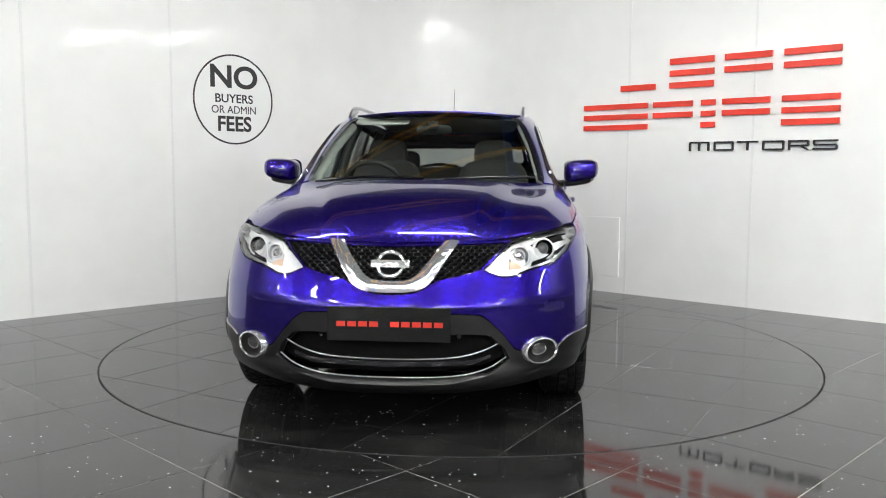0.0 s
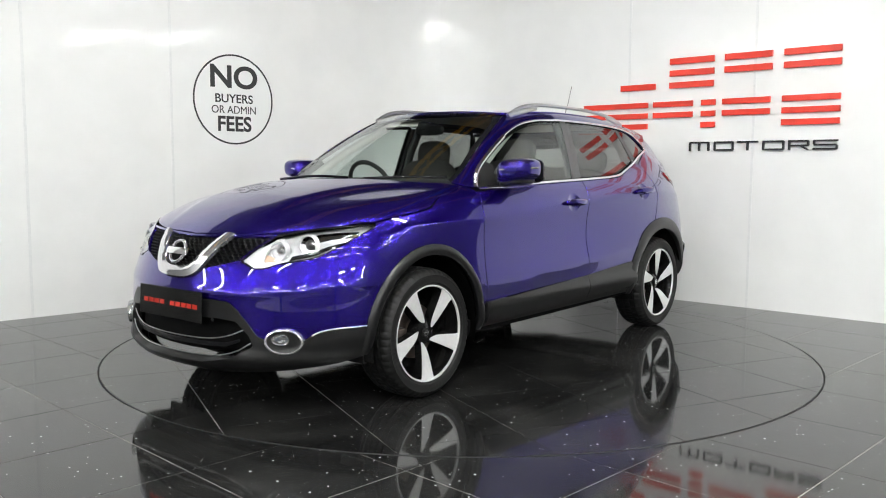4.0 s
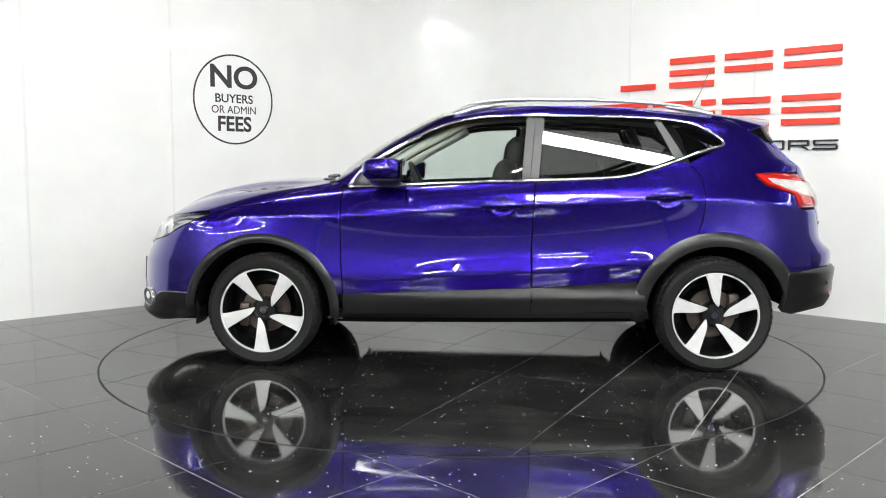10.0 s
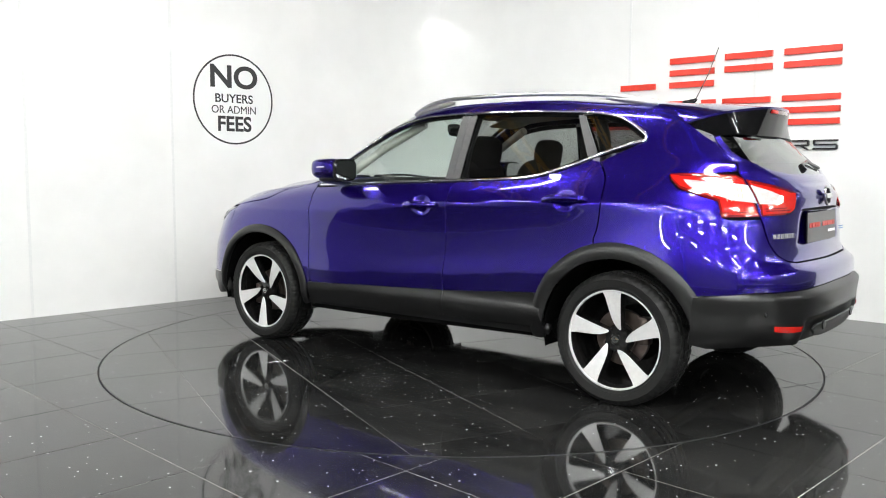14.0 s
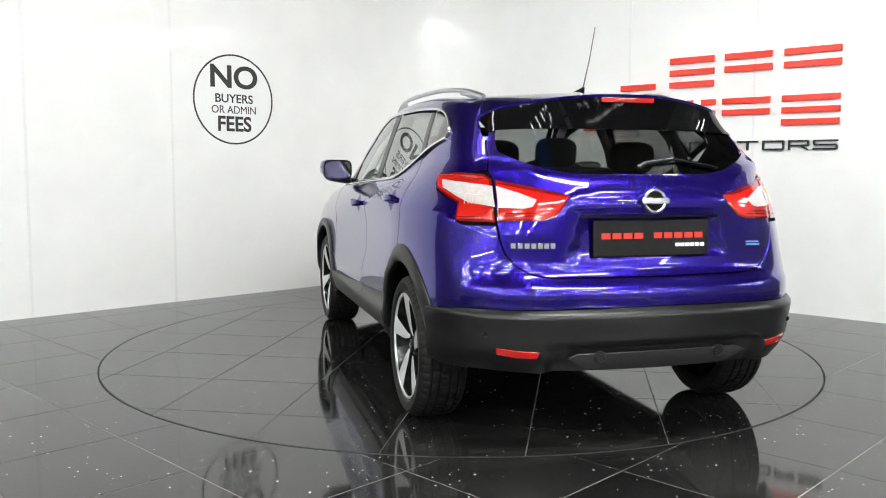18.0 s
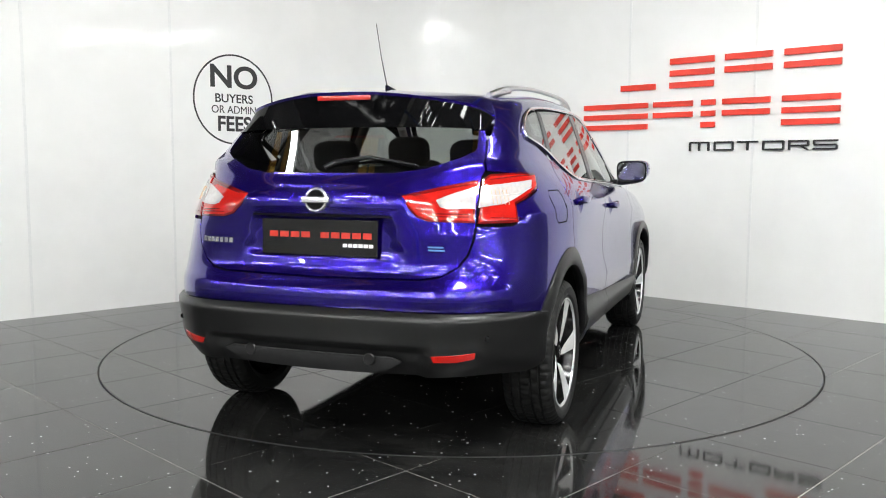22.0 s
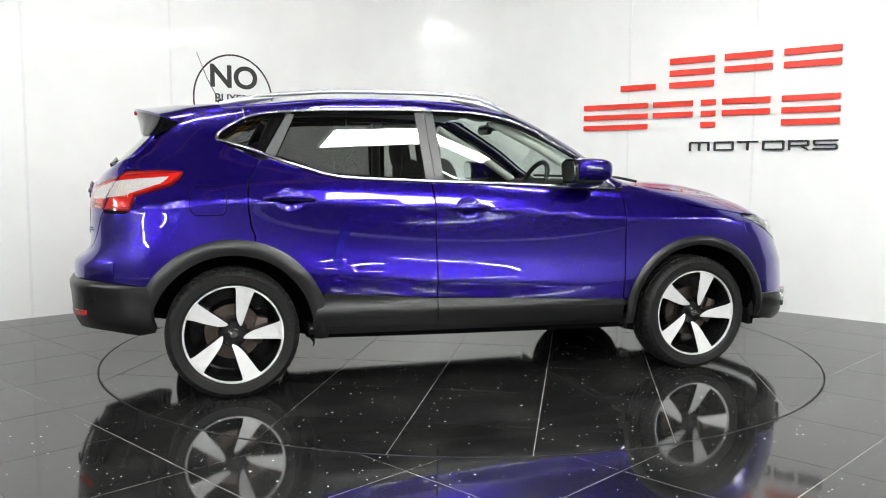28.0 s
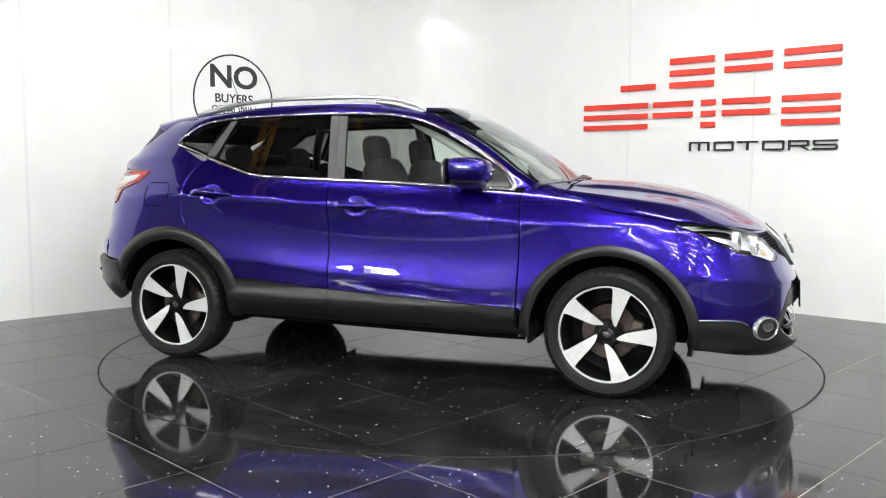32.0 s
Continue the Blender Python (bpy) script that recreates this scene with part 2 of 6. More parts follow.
turntable = new("turntable")
tagged(turntable, "round car turntable tiled in polished dark stone", "turntable")
disc = plate("disc", circle_pts(R_DISC, 160), M_grout, turntable, thick=0.12)
disc.location.z = -0.0012
rim = part("rim_band", lathe_bm([(R_DISC, -0.1), (R_DISC + 0.003, -0.1), (R_DISC + 0.003, 0.0006), (R_DISC, 0.0006), (R_DISC, -0.1)], 160, "z"), M_rim_steel, turntable, "thin dark steel edge")


def wall_pit():
    ob = part("turntable_pit", lathe_bm([(0.001, -0.2), (R_DISC + 0.02, -0.2), (R_DISC + 0.02, -0.003)], 120, "z"), M_black, None)
    tagged(ob, "dark gap ring round the turntable", "pit", kind="structure")


wall_pit()

TILE, GROUT = 0.6, 0.0035


def tile_grid(direction, off_a, off_b, span):
    """Squares of the tile grid whose lines run along `direction` (degrees) at off_a, and across it at off_b."""
    u = np.array([math.cos(radians(direction)), math.sin(radians(direction))])
    v = np.array([-u[1], u[0]])
    n = int(span / TILE) + 2
    for i in range(-n, n):
        for j in range(-n, n):
            c = u * (off_b + (i + 0.5) * TILE) + v * (off_a + (j + 0.5) * TILE)
            h = TILE / 2 - GROUT / 2
            yield c, [tuple(c + u * sx * h + v * sy * h) for sx, sy in ((-1, -1), (1, -1), (1, 1), (-1, 1))]


def square_tile_mesh():
    bm = bmesh.new()
    h = TILE / 2 - GROUT / 2
    e = 0.0012
    ring = lambda r, z: [bm.verts.new((sx * r, sy * r, z)) for sx, sy in ((-1, -1), (1, -1), (1, 1), (-1, 1))]
    a, b, c = ring(h, -0.008), ring(h, -e), ring(h - e, 0)
    for A, B in ((a, b), (b, c)):
        for k in range(4):
            bm.faces.new((A[k], A[(k + 1) % 4], B[(k + 1) % 4], B[k]))
    bm.faces.new(c)
    me = bpy.data.meshes.new("tile")
    bm.to_mesh(me)
    bm.free()
    me.materials.append(M_tile)
    return me


SQUARE = square_tile_mesh()


def lay_tiles(parent, direction, off_a, off_b, span, keep, ring):
    """Whole tiles share one mesh; those cut by the turntable's edge are made to measure."""
    rest = []
    for c, sq in tile_grid(direction, off_a, off_b, span):
        r = [math.hypot(*p) for p in sq]
        inner = keep == "in"
        if inner and min(r) > ring + 0.3 or not inner and max(r) < ring:
            continue
        near = min(r + [math.hypot(*c)])
        if (inner and max(r) < ring) or (not inner and near > ring and not any(
                math.hypot(sq[k][0] + (sq[(k + 1) % 4][0] - sq[k][0]) * t, sq[k][1] + (sq[(k + 1) % 4][1] - sq[k][1]) * t) < ring
                for k in range(4) for t in (0.2, 0.35, 0.5, 0.65, 0.8))):
            if not inner and (c[1] > 5.2 or c[1] < -5.4 or abs(c[0]) > 4.6):
                if abs(c[0]) < 8.6 and -20.6 < c[1] < 6.1:
                    rest.append(sq)
                continue
            t = new("tile", SQUARE)
            t.parent = parent
            t.matrix_basis = Matrix.Translation((c[0], c[1], 0.0012 if parent is not None else 0)) @ Matrix.Rotation(radians(direction), 4, "Z")
            continue
        # clip against the circle as a fan of short chords
        if inner:
            poly = list(sq)
            for k in range(120):
                a = 2 * math.pi * (k + 0.5) / 120
                poly = clip_convex(poly, math.cos(a), math.sin(a), ring * math.cos(math.pi / 120))
                if len(poly) < 3:
                    break
            if len(poly) < 3:
                continue
        else:
            poly = []
            for i in range(4):
                p, q = np.array(sq[i]), np.array(sq[(i + 1) % 4])
                for k in range(60):
                    x = p + (q - p) * k / 60
                    poly.append(tuple(x))
            out = [p for p in poly if math.hypot(*p) >= ring]
            if len(out) < 6:
                continue
            # order: keep the longest run outside, then come back along the arc
            flags = [math.hypot(*p) >= ring for p in poly]
            start = next((i for i in range(len(poly)) if flags[i] and not flags[i - 1]), None)
            if start is None:
                continue
            run = []
            for k in range(len(poly)):
                i = (start + k) % len(poly)
                if not flags[i]:
                    break
                run.append(poly[i])
            a1, a0 = math.atan2(run[-1][1], run[-1][0]), math.atan2(run[0][1], run[0][0])
            d = (a0 - a1 + math.pi) % (2 * math.pi) - math.pi
            m = max(2, int(abs(d) / 0.04))
            run += [(ring * math.cos(a1 + d * k / m), ring * math.sin(a1 + d * k / m)) for k in range(0, m + 1)]
            simple = []
            for p in run:
                if not simple or math.hypot(p[0] - simple[-1][0], p[1] - simple[-1][1]) > 1e-4:
                    simple.append(p)
            poly = simple
        if len(poly) < 3:
            continue
        local = [(p[0] - c[0], p[1] - c[1]) for p in poly]
        ob = plate("tile", local, M_tile, parent, thick=0.008)
        ob.location = (c[0], c[1], 0.0012)
    if rest:
        V, F = [], []
        for sq in rest:
            n = len(V)
            V += [(x, y, 0.0012) for x, y in sq] + [(x, y, -0.004) for x, y in sq]
            F += [(n, n + 1, n + 2, n + 3)] + [(n + k, n + 4 + k, n + 4 + (k + 1) % 4, n + (k + 1) % 4) for k in range(4)]
        far = mesh_object("tile_field", V, F, M_tile, parent, smooth=False)
        tagged(far, kind="stuff")


# ---- walls: two glossy panelled walls that run together in a soft curve
W_L, D_L = np.array((-2.833, 1.356)), np.array((0.7112, 0.7030))
W_R, D_R = np.array((2.667, 1.441)), np.array((0.758, -0.652))


def meet(p, d, q, e):
    k = np.linalg.solve(np.array([d, -e]).T, q - p)
    return p + d * k[0]


CORNER = meet(W_L, D_L, W_R, D_R)
WALL_H = 3.3
BEND = 1.1


def wall_line():
    """The foot of both walls, from the hall behind the camera round the soft corner and back."""
    tl, tr = CORNER - D_L * BEND, CORNER + D_R * BEND
    pts = [W_L - D_L * 3.0]
    pts += [tl - D_L * 0.001]
    for k in range(1, 16):
        t = k / 16
        pts.append((1 - t) ** 2 * tl + 2 * t * (1 - t) * CORNER + t ** 2 * tr)
    pts += [tr, W_R + D_R * 2.4]
    return pts


def build_wall(name, pts, height, material, thick, label):
    bm = bmesh.new()
    P = [np.array(p) for p in pts]
    rows = []
    for i, p in enumerate(P):
        d = P[min(i + 1, len(P) - 1)] - P[max(i - 1, 0)]
        n = np.array((-d[1], d[0])) / np.linalg.norm(d)
        q = p + n * thick
        rows.append([bm.verts.new((*p, 0.0)), bm.verts.new((*p, height)), bm.verts.new((*q, height)), bm.verts.new((*q, 0.0))])
    for A, B in zip(rows, rows[1:]):
        for k in range(4):
            bm.faces.new((A[k], A[(k + 1) % 4], B[(k + 1) % 4], B[k]))
    bm.faces.new(rows[0][::-1])
    bm.faces.new(rows[-1])
    bmesh.ops.recalc_face_normals(bm, faces=bm.faces)
    ob = part(name, bm, material, smooth=30)
    tagged(ob, label, "wall", kind="structure")
    return ob


WL = wall_line()
mid = len(WL) // 2
wall_left = build_wall("wall_west", WL[:mid + 1], WALL_H, M_wall, 0.12, "glossy white panelled showroom wall")
wall_right = build_wall("wall_east", WL[mid:], WALL_H, M_wall, 0.12, "glossy white panelled showroom wall with raised letters")


LEFT_M = Matrix(((D_L[0], 0, D_L[1], W_L[0]), (D_L[1], 0, -D_L[0], W_L[1]), (0, 1, 0, 0), (0, 0, 0, 1)))
RIGHT_M = Matrix(((D_R[0], 0, D_R[1], W_R[0]), (D_R[1], 0, -D_R[0], W_R[1]), (0, 1, 0, 0), (0, 0, 0, 1)))


def joint(m, s, parent):
    bm = box_bm(s, WALL_H / 2, 0.001, 0.022, WALL_H - 0.004, 0.004, bevel=0.0015)
    ob = part("joint_strip", bm, M_joint, parent)
    ob.matrix_basis = m
    return ob


for s in (-0.70, 0.495, -1.9):
    joint(LEFT_M, s, wall_left)
for s in (-1.449, -0.268, 0.92):
    joint(RIGHT_M, s, wall_right)
bmh = box_bm(-1.69, 0.44, 0.004, 0.36, 0.565, 0.022, bevel=0.003)
access = part("access_panel", bmh, M_wall, None)
access.matrix_basis = RIGHT_M
tagged(access, "flush white access panel low on the glossy wall", "panel")


# ---- raised letters
def letter(name, strokes, height, material, x0, z0, m, depth=0.025, label="", category="letter", group=""):
    """A raised letter from a list of stroke outlines in its own em box, standing off the wall."""
    bm = bmesh.new()
    for poly in strokes:
        a = [bm.verts.new((x0 + x * height, z0 + y * height, 0.004)) for x, y in poly]
        b = [bm.verts.new((x0 + x * height, z0 + y * height, depth)) for x, y in poly]
        bm.faces.new(b)
        bm.faces.new(a[::-1])
        n = len(poly)
        for k in range(n):
            bm.faces.new((a[k], a[(k + 1) % n], b[(k + 1) % n], b[k]))
    bmesh.ops.recalc_face_normals(bm, faces=bm.faces)
    ob = part(name, bm, material)
    ob.matrix_basis = m
    tagged(ob, label, category, group)
    return ob


def bar(x0, y0, x1, y1):
    return [(x0, y0), (x1, y0), (x1, y1), (x0, y1)]


def wide_glyph(ch, w, t):
    """Strokes of a wide square-cut capital, w wide for a height of 1, with stroke t."""
    if ch == "J":
        r = 0.13
        arc = lambda cx, cy, rr, a0, a1: [(cx + rr * math.cos(radians(a0 + (a1 - a0) * k / 5)), cy + rr * math.sin(radians(a0 + (a1 - a0) * k / 5))) for k in range(6)]
        return [[(w - t, 1), (w - t, t + r * 0.3), (w - t - r * 0.3, t), (t + r * 0.1, t), (t, t + r * 0.1), (t, 0.42), (0, 0.42)] + arc(r, r, r, 180, 270) + arc(w - r, r, r, 270, 360) + [(w, 1)]]
    if ch == "E":
        return [bar(0, 0, t, 1), bar(t, 0, w, t), bar(t, 0.5 - t / 2, w, 0.5 + t / 2), bar(t, 1 - t, w, 1)]
    if ch == "F":
        return [bar(0, 0, t, 1), bar(t, 0.5 - t * 0.6, w, 0.5 + t * 0.4), bar(t, 1 - t, w, 1)]
    if ch == "W":
        s = t * 1.25
        return [[(0, 1), (s, 1), (w * 0.27, s * 0.9), (w * 0.27 + s * 0.35, 0), (w * 0.27 - s * 0.45, 0)],
                [(w * 0.27 - s * 0.2, 0), (w * 0.27 + s * 0.4, 0), (w * 0.5, 1 - s * 0.9), (w * 0.5 + s * 0.4, 1), (w * 0.5 - s * 0.4, 1)],
                [(w * 0.5 - s * 0.4, 1), (w * 0.5 + s * 0.4, 1), (w * 0.73 + s * 0.2, 0), (w * 0.73 - s * 0.4, 0)],
                [(w * 0.73 - s * 0.35, 0), (w * 0.73 + s * 0.45, 0), (w, 1), (w - s, 1), (w * 0.73, s * 0.9)]]
    if ch == "H":
        return [bar(0, 0, t, 1), bar(w - t, 0, w, 1), bar(t, 0.5 - t / 2, w - t, 0.5 + t / 2)]
    if ch == "I":
        return [bar(0, 0, t, 1)]
    if ch == "T":
        return [bar(0, 1 - t, w, 1), bar(w / 2 - t / 2, 0, w / 2 + t / 2, 1 - t)]
    if ch == "M":
        return [bar(0, 0, t, 0.9), [(0, 0.9), (t, 0.9), (t, 1 - t), (w - t, 1 - t), (w - t, 0.9), (w, 0.9), (w - 0.1, 1), (0.1, 1)],
                bar(w - t, 0, w, 0.9), bar(w / 2 - t / 2, 0, w / 2 + t / 2, 1 - t)]
    if ch == "O":
        return [bar(0.08, 0, w - 0.08, t), bar(0.08, 1 - t, w - 0.08, 1), [(0, 0.08), (0.08, 0), (t, t), (t, 1 - t), (0.08, 1), (0, 0.92)],
                [(w, 0.08), (w - 0.08, 0), (w - t, t), (w - t, 1 - t), (w - 0.08, 1), (w, 0.92)]]
    if ch == "R":
        return [bar(0, 0, t, 1), bar(t, 1 - t, w - 0.1, 1), bar(t, 0.36, w - 0.1, 0.36 + t), [(w - 0.1, 1), (w, 0.9), (w, 0.46), (w - 0.1, 0.36), (w - t, 0.36 + t), (w - t, 1 - t)],
                [(w * 0.55, 0.36), (w * 0.75, 0.36), (w, 0), (w - 0.22, 0)]]
    if ch == "S":
        return [bar(0, 0, w - 0.1, t), bar(0.1, 0.5 - t / 2, w - 0.1, 0.5 + t / 2), bar(0.1, 1 - t, w, 1),
                [(0, 0.6), (0.1, 0.5), (t, 0.5 + t / 2), (t, 1 - t), (0.1, 1), (0, 0.9)], [(w, 0.4), (w - 0.1, 0.5), (w - t, 0.5 - t / 2), (w - t, t), (w - 0.1, 0), (w, 0.1)]]
    return []


def sign_row(text, spots, height, z0, material, label, group, stroke):
    for ch, (x0, x1) in zip(text, spots):
        letter("wall_letter", wide_glyph(ch, (x1 - x0) / height, stroke), height, material, x0, z0, RIGHT_M, label=label % ch, group=group)


def sign_bars(spots, height, z0, group):
    """The firm's name as plain red bars of its size, a stack to each letter's place."""
    for x0, x1, rows in spots:
        w, t = (x1 - x0) / height, 0.2
        levels = {3: (0.0, 0.4, 0.8), 2: (0.4, 0.8), 1: (0.0,)}[rows]
        letter("sign_bar", [bar(0, y, w, y + t) for y in levels], height, M_red, x0, z0, RIGHT_M,
               label="plain red raised bars of the sign on the white wall", category="sign", group=group)


sign_bars([(-1.525, -1.175, 1), (-1.033, -0.622, 3), (-0.526, -0.12, 2), (-0.025, 0.42, 2)], 0.262, 1.897, "red sign bars")
sign_bars([(-1.92, -1.244, 3), (-1.188, -0.808, 2), (-0.728, -0.60, 3), (-0.537, -0.128, 2), (-0.03, 0.425, 3)], 0.24, 1.543, "red sign bars")
sign_row("MOTORS", [(-0.828, -0.643), (-0.60, -0.425), (-0.392, -0.215), (-0.178, 0.002), (0.035, 0.2), (0.23, 0.42)], 0.08, 1.34, M_black, "small black raised capital %s on the white wall", "black wall letters", 0.18)


# ---- round vinyl notice
def text_mesh(body, size, material, m, name, label, category, bold=0.0, width=1.0, parent=None, depth=0.001, align="CENTER"):
    cu = bpy.data.curves.new(name, "FONT")
    cu.body, cu.size, cu.align_x, cu.align_y = body, size, align, "CENTER"
    cu.extrude, cu.offset = depth, bold
    tmp = bpy.data.objects.new(name, cu)
    scene.collection.objects.link(tmp)
    dg = bpy.context.evaluated_depsgraph_get()
    me = bpy.data.meshes.new_from_object(tmp.evaluated_get(dg))
    bpy.data.objects.remove(tmp)
    for v in me.vertices:
        v.co.x *= width
    me.materials.clear()
    me.materials.append(material)
    ob = new(name, me)
    ob.matrix_basis = m
    if parent is not None:
        ob.parent = parent
    if label:
        tagged(ob, label, category)
    return ob


notice = new("round_notice")
notice.matrix_basis = LEFT_M @ Matrix.Translation((1.098, 1.79, 0.0))
tagged(notice, "round black outlined vinyl notice about fees on the white wall", "sign")
bmc = bmesh.new()
ra = [[bmc.verts.new((r * math.cos(a), r * math.sin(a), z)) for a in [2 * math.pi * k / 96 for k in range(96)]] for r, z in ((0.389, 0.001), (0.389, 0.003), (0.404, 0.003), (0.404, 0.001))]
for A, B in zip(ra, ra[1:]):
    for k in range(96):
        bmc.faces.new((A[k], A[(k + 1) % 96], B[(k + 1) % 96], B[k]))
bmesh.ops.recalc_face_normals(bmc, faces=bmc.faces)
part("ring", bmc, M_vinyl, notice)
for body, size, dz, bold, wd in (("NO", 0.275, 0.192, 0.007, 1.13), ("BUYERS", 0.108, 0.005, 0.0015, 1.05), ("OR ADMIN", 0.098, -0.095, 0.0, 0.95), ("FEES", 0.185, -0.225, 0.005, 0.98)):
    text_mesh(body, size, M_vinyl, Matrix.Translation((0.0, dz, 0.002)), "lettering", "", "", bold, wd, parent=notice)


# ---- the hall behind and above: walls, roof, steel frame and lamps
def slab(name, cx, cy, cz, sx, sy, sz, material, label, category):
    ob = part(name, box_bm(cx, cy, cz, sx, sy, sz), material)
    tagged(ob, label, category, kind="structure")
    return ob


slab("ceiling", 0, -7.25, 5.35, 18.2, 27.7, 0.1, M_ceiling, "dark corrugated hall roof", "ceiling")
slab("wall_south", 0, -21.05, 2.65, 18.2, 0.1, 5.3, M_hall, "grey hall wall", "wall")
slab("wall_side_west", -9.05, -7.25, 2.65, 0.1, 27.7, 5.3, M_hall, "grey hall side wall", "wall")
slab("wall_side_east", 9.05, -7.25, 2.65, 0.1, 27.7, 5.3, M_hall, "grey hall side wall", "wall")
slab("wall_north", 0, 6.55, 2.65, 18.2, 0.1, 5.3, M_hall, "grey hall wall behind the white panels", "wall")


def lamp_batten(x, y, z, rz, length=1.5, lit=None, width=0.07):
    """A ceiling batten: housing, tube and two end caps."""
    b = new("ceiling_batten_lamp")
    b.matrix_basis = pose(x, y, z, 0, 0, rz)
    part("housing", box_bm(0, 0, 0.035, length, width + 0.03, 0.05, bevel=0.006), M_batten, b)
    part("tube", box_bm(0, 0, -0.004, length - 0.06, width, 0.024, bevel=0.008), lit or M_tube, b, "glowing diffuser tube")
    for s in (-1, 1):
        part("end_cap", box_bm(s * (length / 2 + 0.012), 0, 0.028, 0.024, width + 0.034, 0.066, bevel=0.004), M_batten, b)
    for s in (-0.4, 0.4):
        part("suspension_rod", tube_bm([(s * length, 0, 0.05), (s * length, 0, 5.3 - z)], 0.006, 6), M_batten, b)
    tagged(b, "lit white ceiling batten lamp", "lamp", "ceiling lamps")
    return b

for gx in (-5.4, -3.3, -1.1, 1.1, 3.3, 5.4):
    for gy in (-7.2, -5.6):
        lamp_batten(gx, gy, 4.2, 0, 1.2)
for gx in (-7.0, -4.2, -1.4, 1.4, 4.2, 7.0):
    for gy in (-9.6, -12.2, -14.8, -17.4):
        lamp_batten(gx, gy, 4.2, 0, 1.2, lit=M_tube_far)
for gx in (-2.3, 0.0, 2.3):
    lamp_batten(gx, -0.9, 4.5, 0, 1.5)
# the side bays
for gx, gy in ((-8.2, -2.6), (-8.2, -4.4), (-8.2, -6.2), (-7.0, -3.6), (-7.0, -5.4), (7.0, -1.4), (7.0, -3.2), (8.2, -2.2), (8.2, -4.0)):
    lamp_batten(gx, gy, 3.8, 90, 1.2)
# unseen low rows along both sides, added to brighten the car's flanks
for gx in (-8.3, 8.3):
    for gy in (-8.2, -9.9, -11.6, -13.3, -15.0):
        lamp_batten(gx, gy, 3.3, 90, 1.4, lit=M_tube_far)

# one long bright panel lamp over the space before the turntable
lb = new("panel_lamp")
lb.matrix_basis = pose(1.55, -3.55, 3.9)
part("housing", box_bm(0, 0, 0.05, 2.3, 0.42, 0.08, bevel=0.01), M_batten, lb)
part("diffuser", box_bm(0, 0, 0.0, 2.24, 0.36, 0.02, bevel=0.004), M_panel_lit, lb, "evenly glowing white diffuser")
for s in (-0.9, 0.9):
    part("hanger", tube_bm([(s, 0, 0.08), (s, 0, 1.4)], 0.008, 6), M_batten, lb)
tagged(lb, "long glowing white panel lamp hung from the roof", "lamp")


def truss(x):
    t = new("roof_truss")
    t.matrix_basis = pose(x, -0.6, 4.75, 0, 0, -43.1)
    part("chord", box_bm(0, 0, 0, 0.08, 11.0, 0.1, bevel=0.006), M_truss, t)
    part("chord", box_bm(0, 0, 0.45, 0.08, 11.0, 0.08, bevel=0.006), M_truss, t)
    for k in range(10):
        y = -5.3 + k * 1.06
        part("brace", tube_bm([(0, y, 0.04), (0, y + 0.5, 0.42)], 0.025), M_truss, t)
        part("brace", tube_bm([(0, y + 0.5, 0.42), (0, y + 1.0, 0.04)], 0.025), M_truss, t)
    tagged(t, "yellow painted steel roof truss", "beam", "roof trusses")


for x in (-3.4, -0.9, 1.6):
    truss(x)
ob = part("roof_beam", box_bm(1.15, 1.5, 5.12, 0.2, 9.6, 0.3, bevel=0.01), M_beam)
tagged(ob, "blue painted steel roof beam", "beam")
for x in (-3.6, 3.9):
    ob = part("steel_column", box_bm(x, -10.6, 2.6, 0.2, 0.2, 5.2, bevel=0.008), M_beam)
    tagged(ob, "blue painted steel column", "column", "steel columns")

# ---------------------------------------------------------------- the car
M_paint = mat("violet_blue_metallic_paint", (0.0125, 0.0018, 0.19), rough=0.25, metal=0.86, coat=1.0, coat_rough=0.015, grain=0.12, grain_scale=900, wear=0.03)
M_paint.node_tree.nodes["Principled BSDF"].inputs["Coat IOR"].default_value = 1.5
M_clad = mat("grained_black_plastic", (0.007, 0.007, 0.0073), rough=0.3, spec=0.48, grain=0.15, grain_scale=300, bump=0.06, bump_scale=700, wear=0.08)
M_gloss = mat("gloss_black_plastic", (0.008, 0.008, 0.009), rough=0.12, grain=0.1, wear=0.1)
M_dark = mat("dark_cavity", (0.003, 0.003, 0.0032), rough=0.8, grain=0.2, spec=0.1)
M_chrome = mat("chrome", (0.82, 0.82, 0.83), rough=0.07, metal=1.0, grain=0.03, wear=0.04)
M_satin = mat("satin_aluminium", (0.62, 0.62, 0.63), rough=0.28, metal=1.0, grain=0.05, wear=0.05)
M_pillar = mat("grey_pillar_film", (0.075, 0.075, 0.077), rough=0.42, grain=0.08, wear=0.05)
M_rubber = mat("tyre_rubber", (0.008, 0.008, 0.008), rough=0.55, spec=0.3, grain=0.2, grain_scale=120, bump=0.15, bump_scale=300, wear=0.2)
M_alloy = mat("machined_alloy", (0.74, 0.74, 0.74), rough=0.26, metal=0.35, grain=0.05, grain_scale=60, wear=0.04)
M_rimblack = mat("gloss_black_alloy", (0.006, 0.006, 0.006), rough=0.15, grain=0.1, wear=0.1)
M_disc = mat("cast_brake_disc", (0.10, 0.08, 0.07), rough=0.38, metal=0.9, grain=0.12, wear=0.25)
M_fabric = mat("dark_seat_fabric", (0.035, 0.032, 0.031), rough=0.9, grain=0.3, grain_scale=250, bump=0.3, bump_scale=400)
M_trim = mat("pale_headlining", (0.6, 0.59, 0.55), rough=0.9, grain=0.08, grain_scale=200)
M_dash = mat("dark_dash_plastic", (0.018, 0.018, 0.018), rough=0.6, grain=0.15, bump=0.2, bump_scale=500)
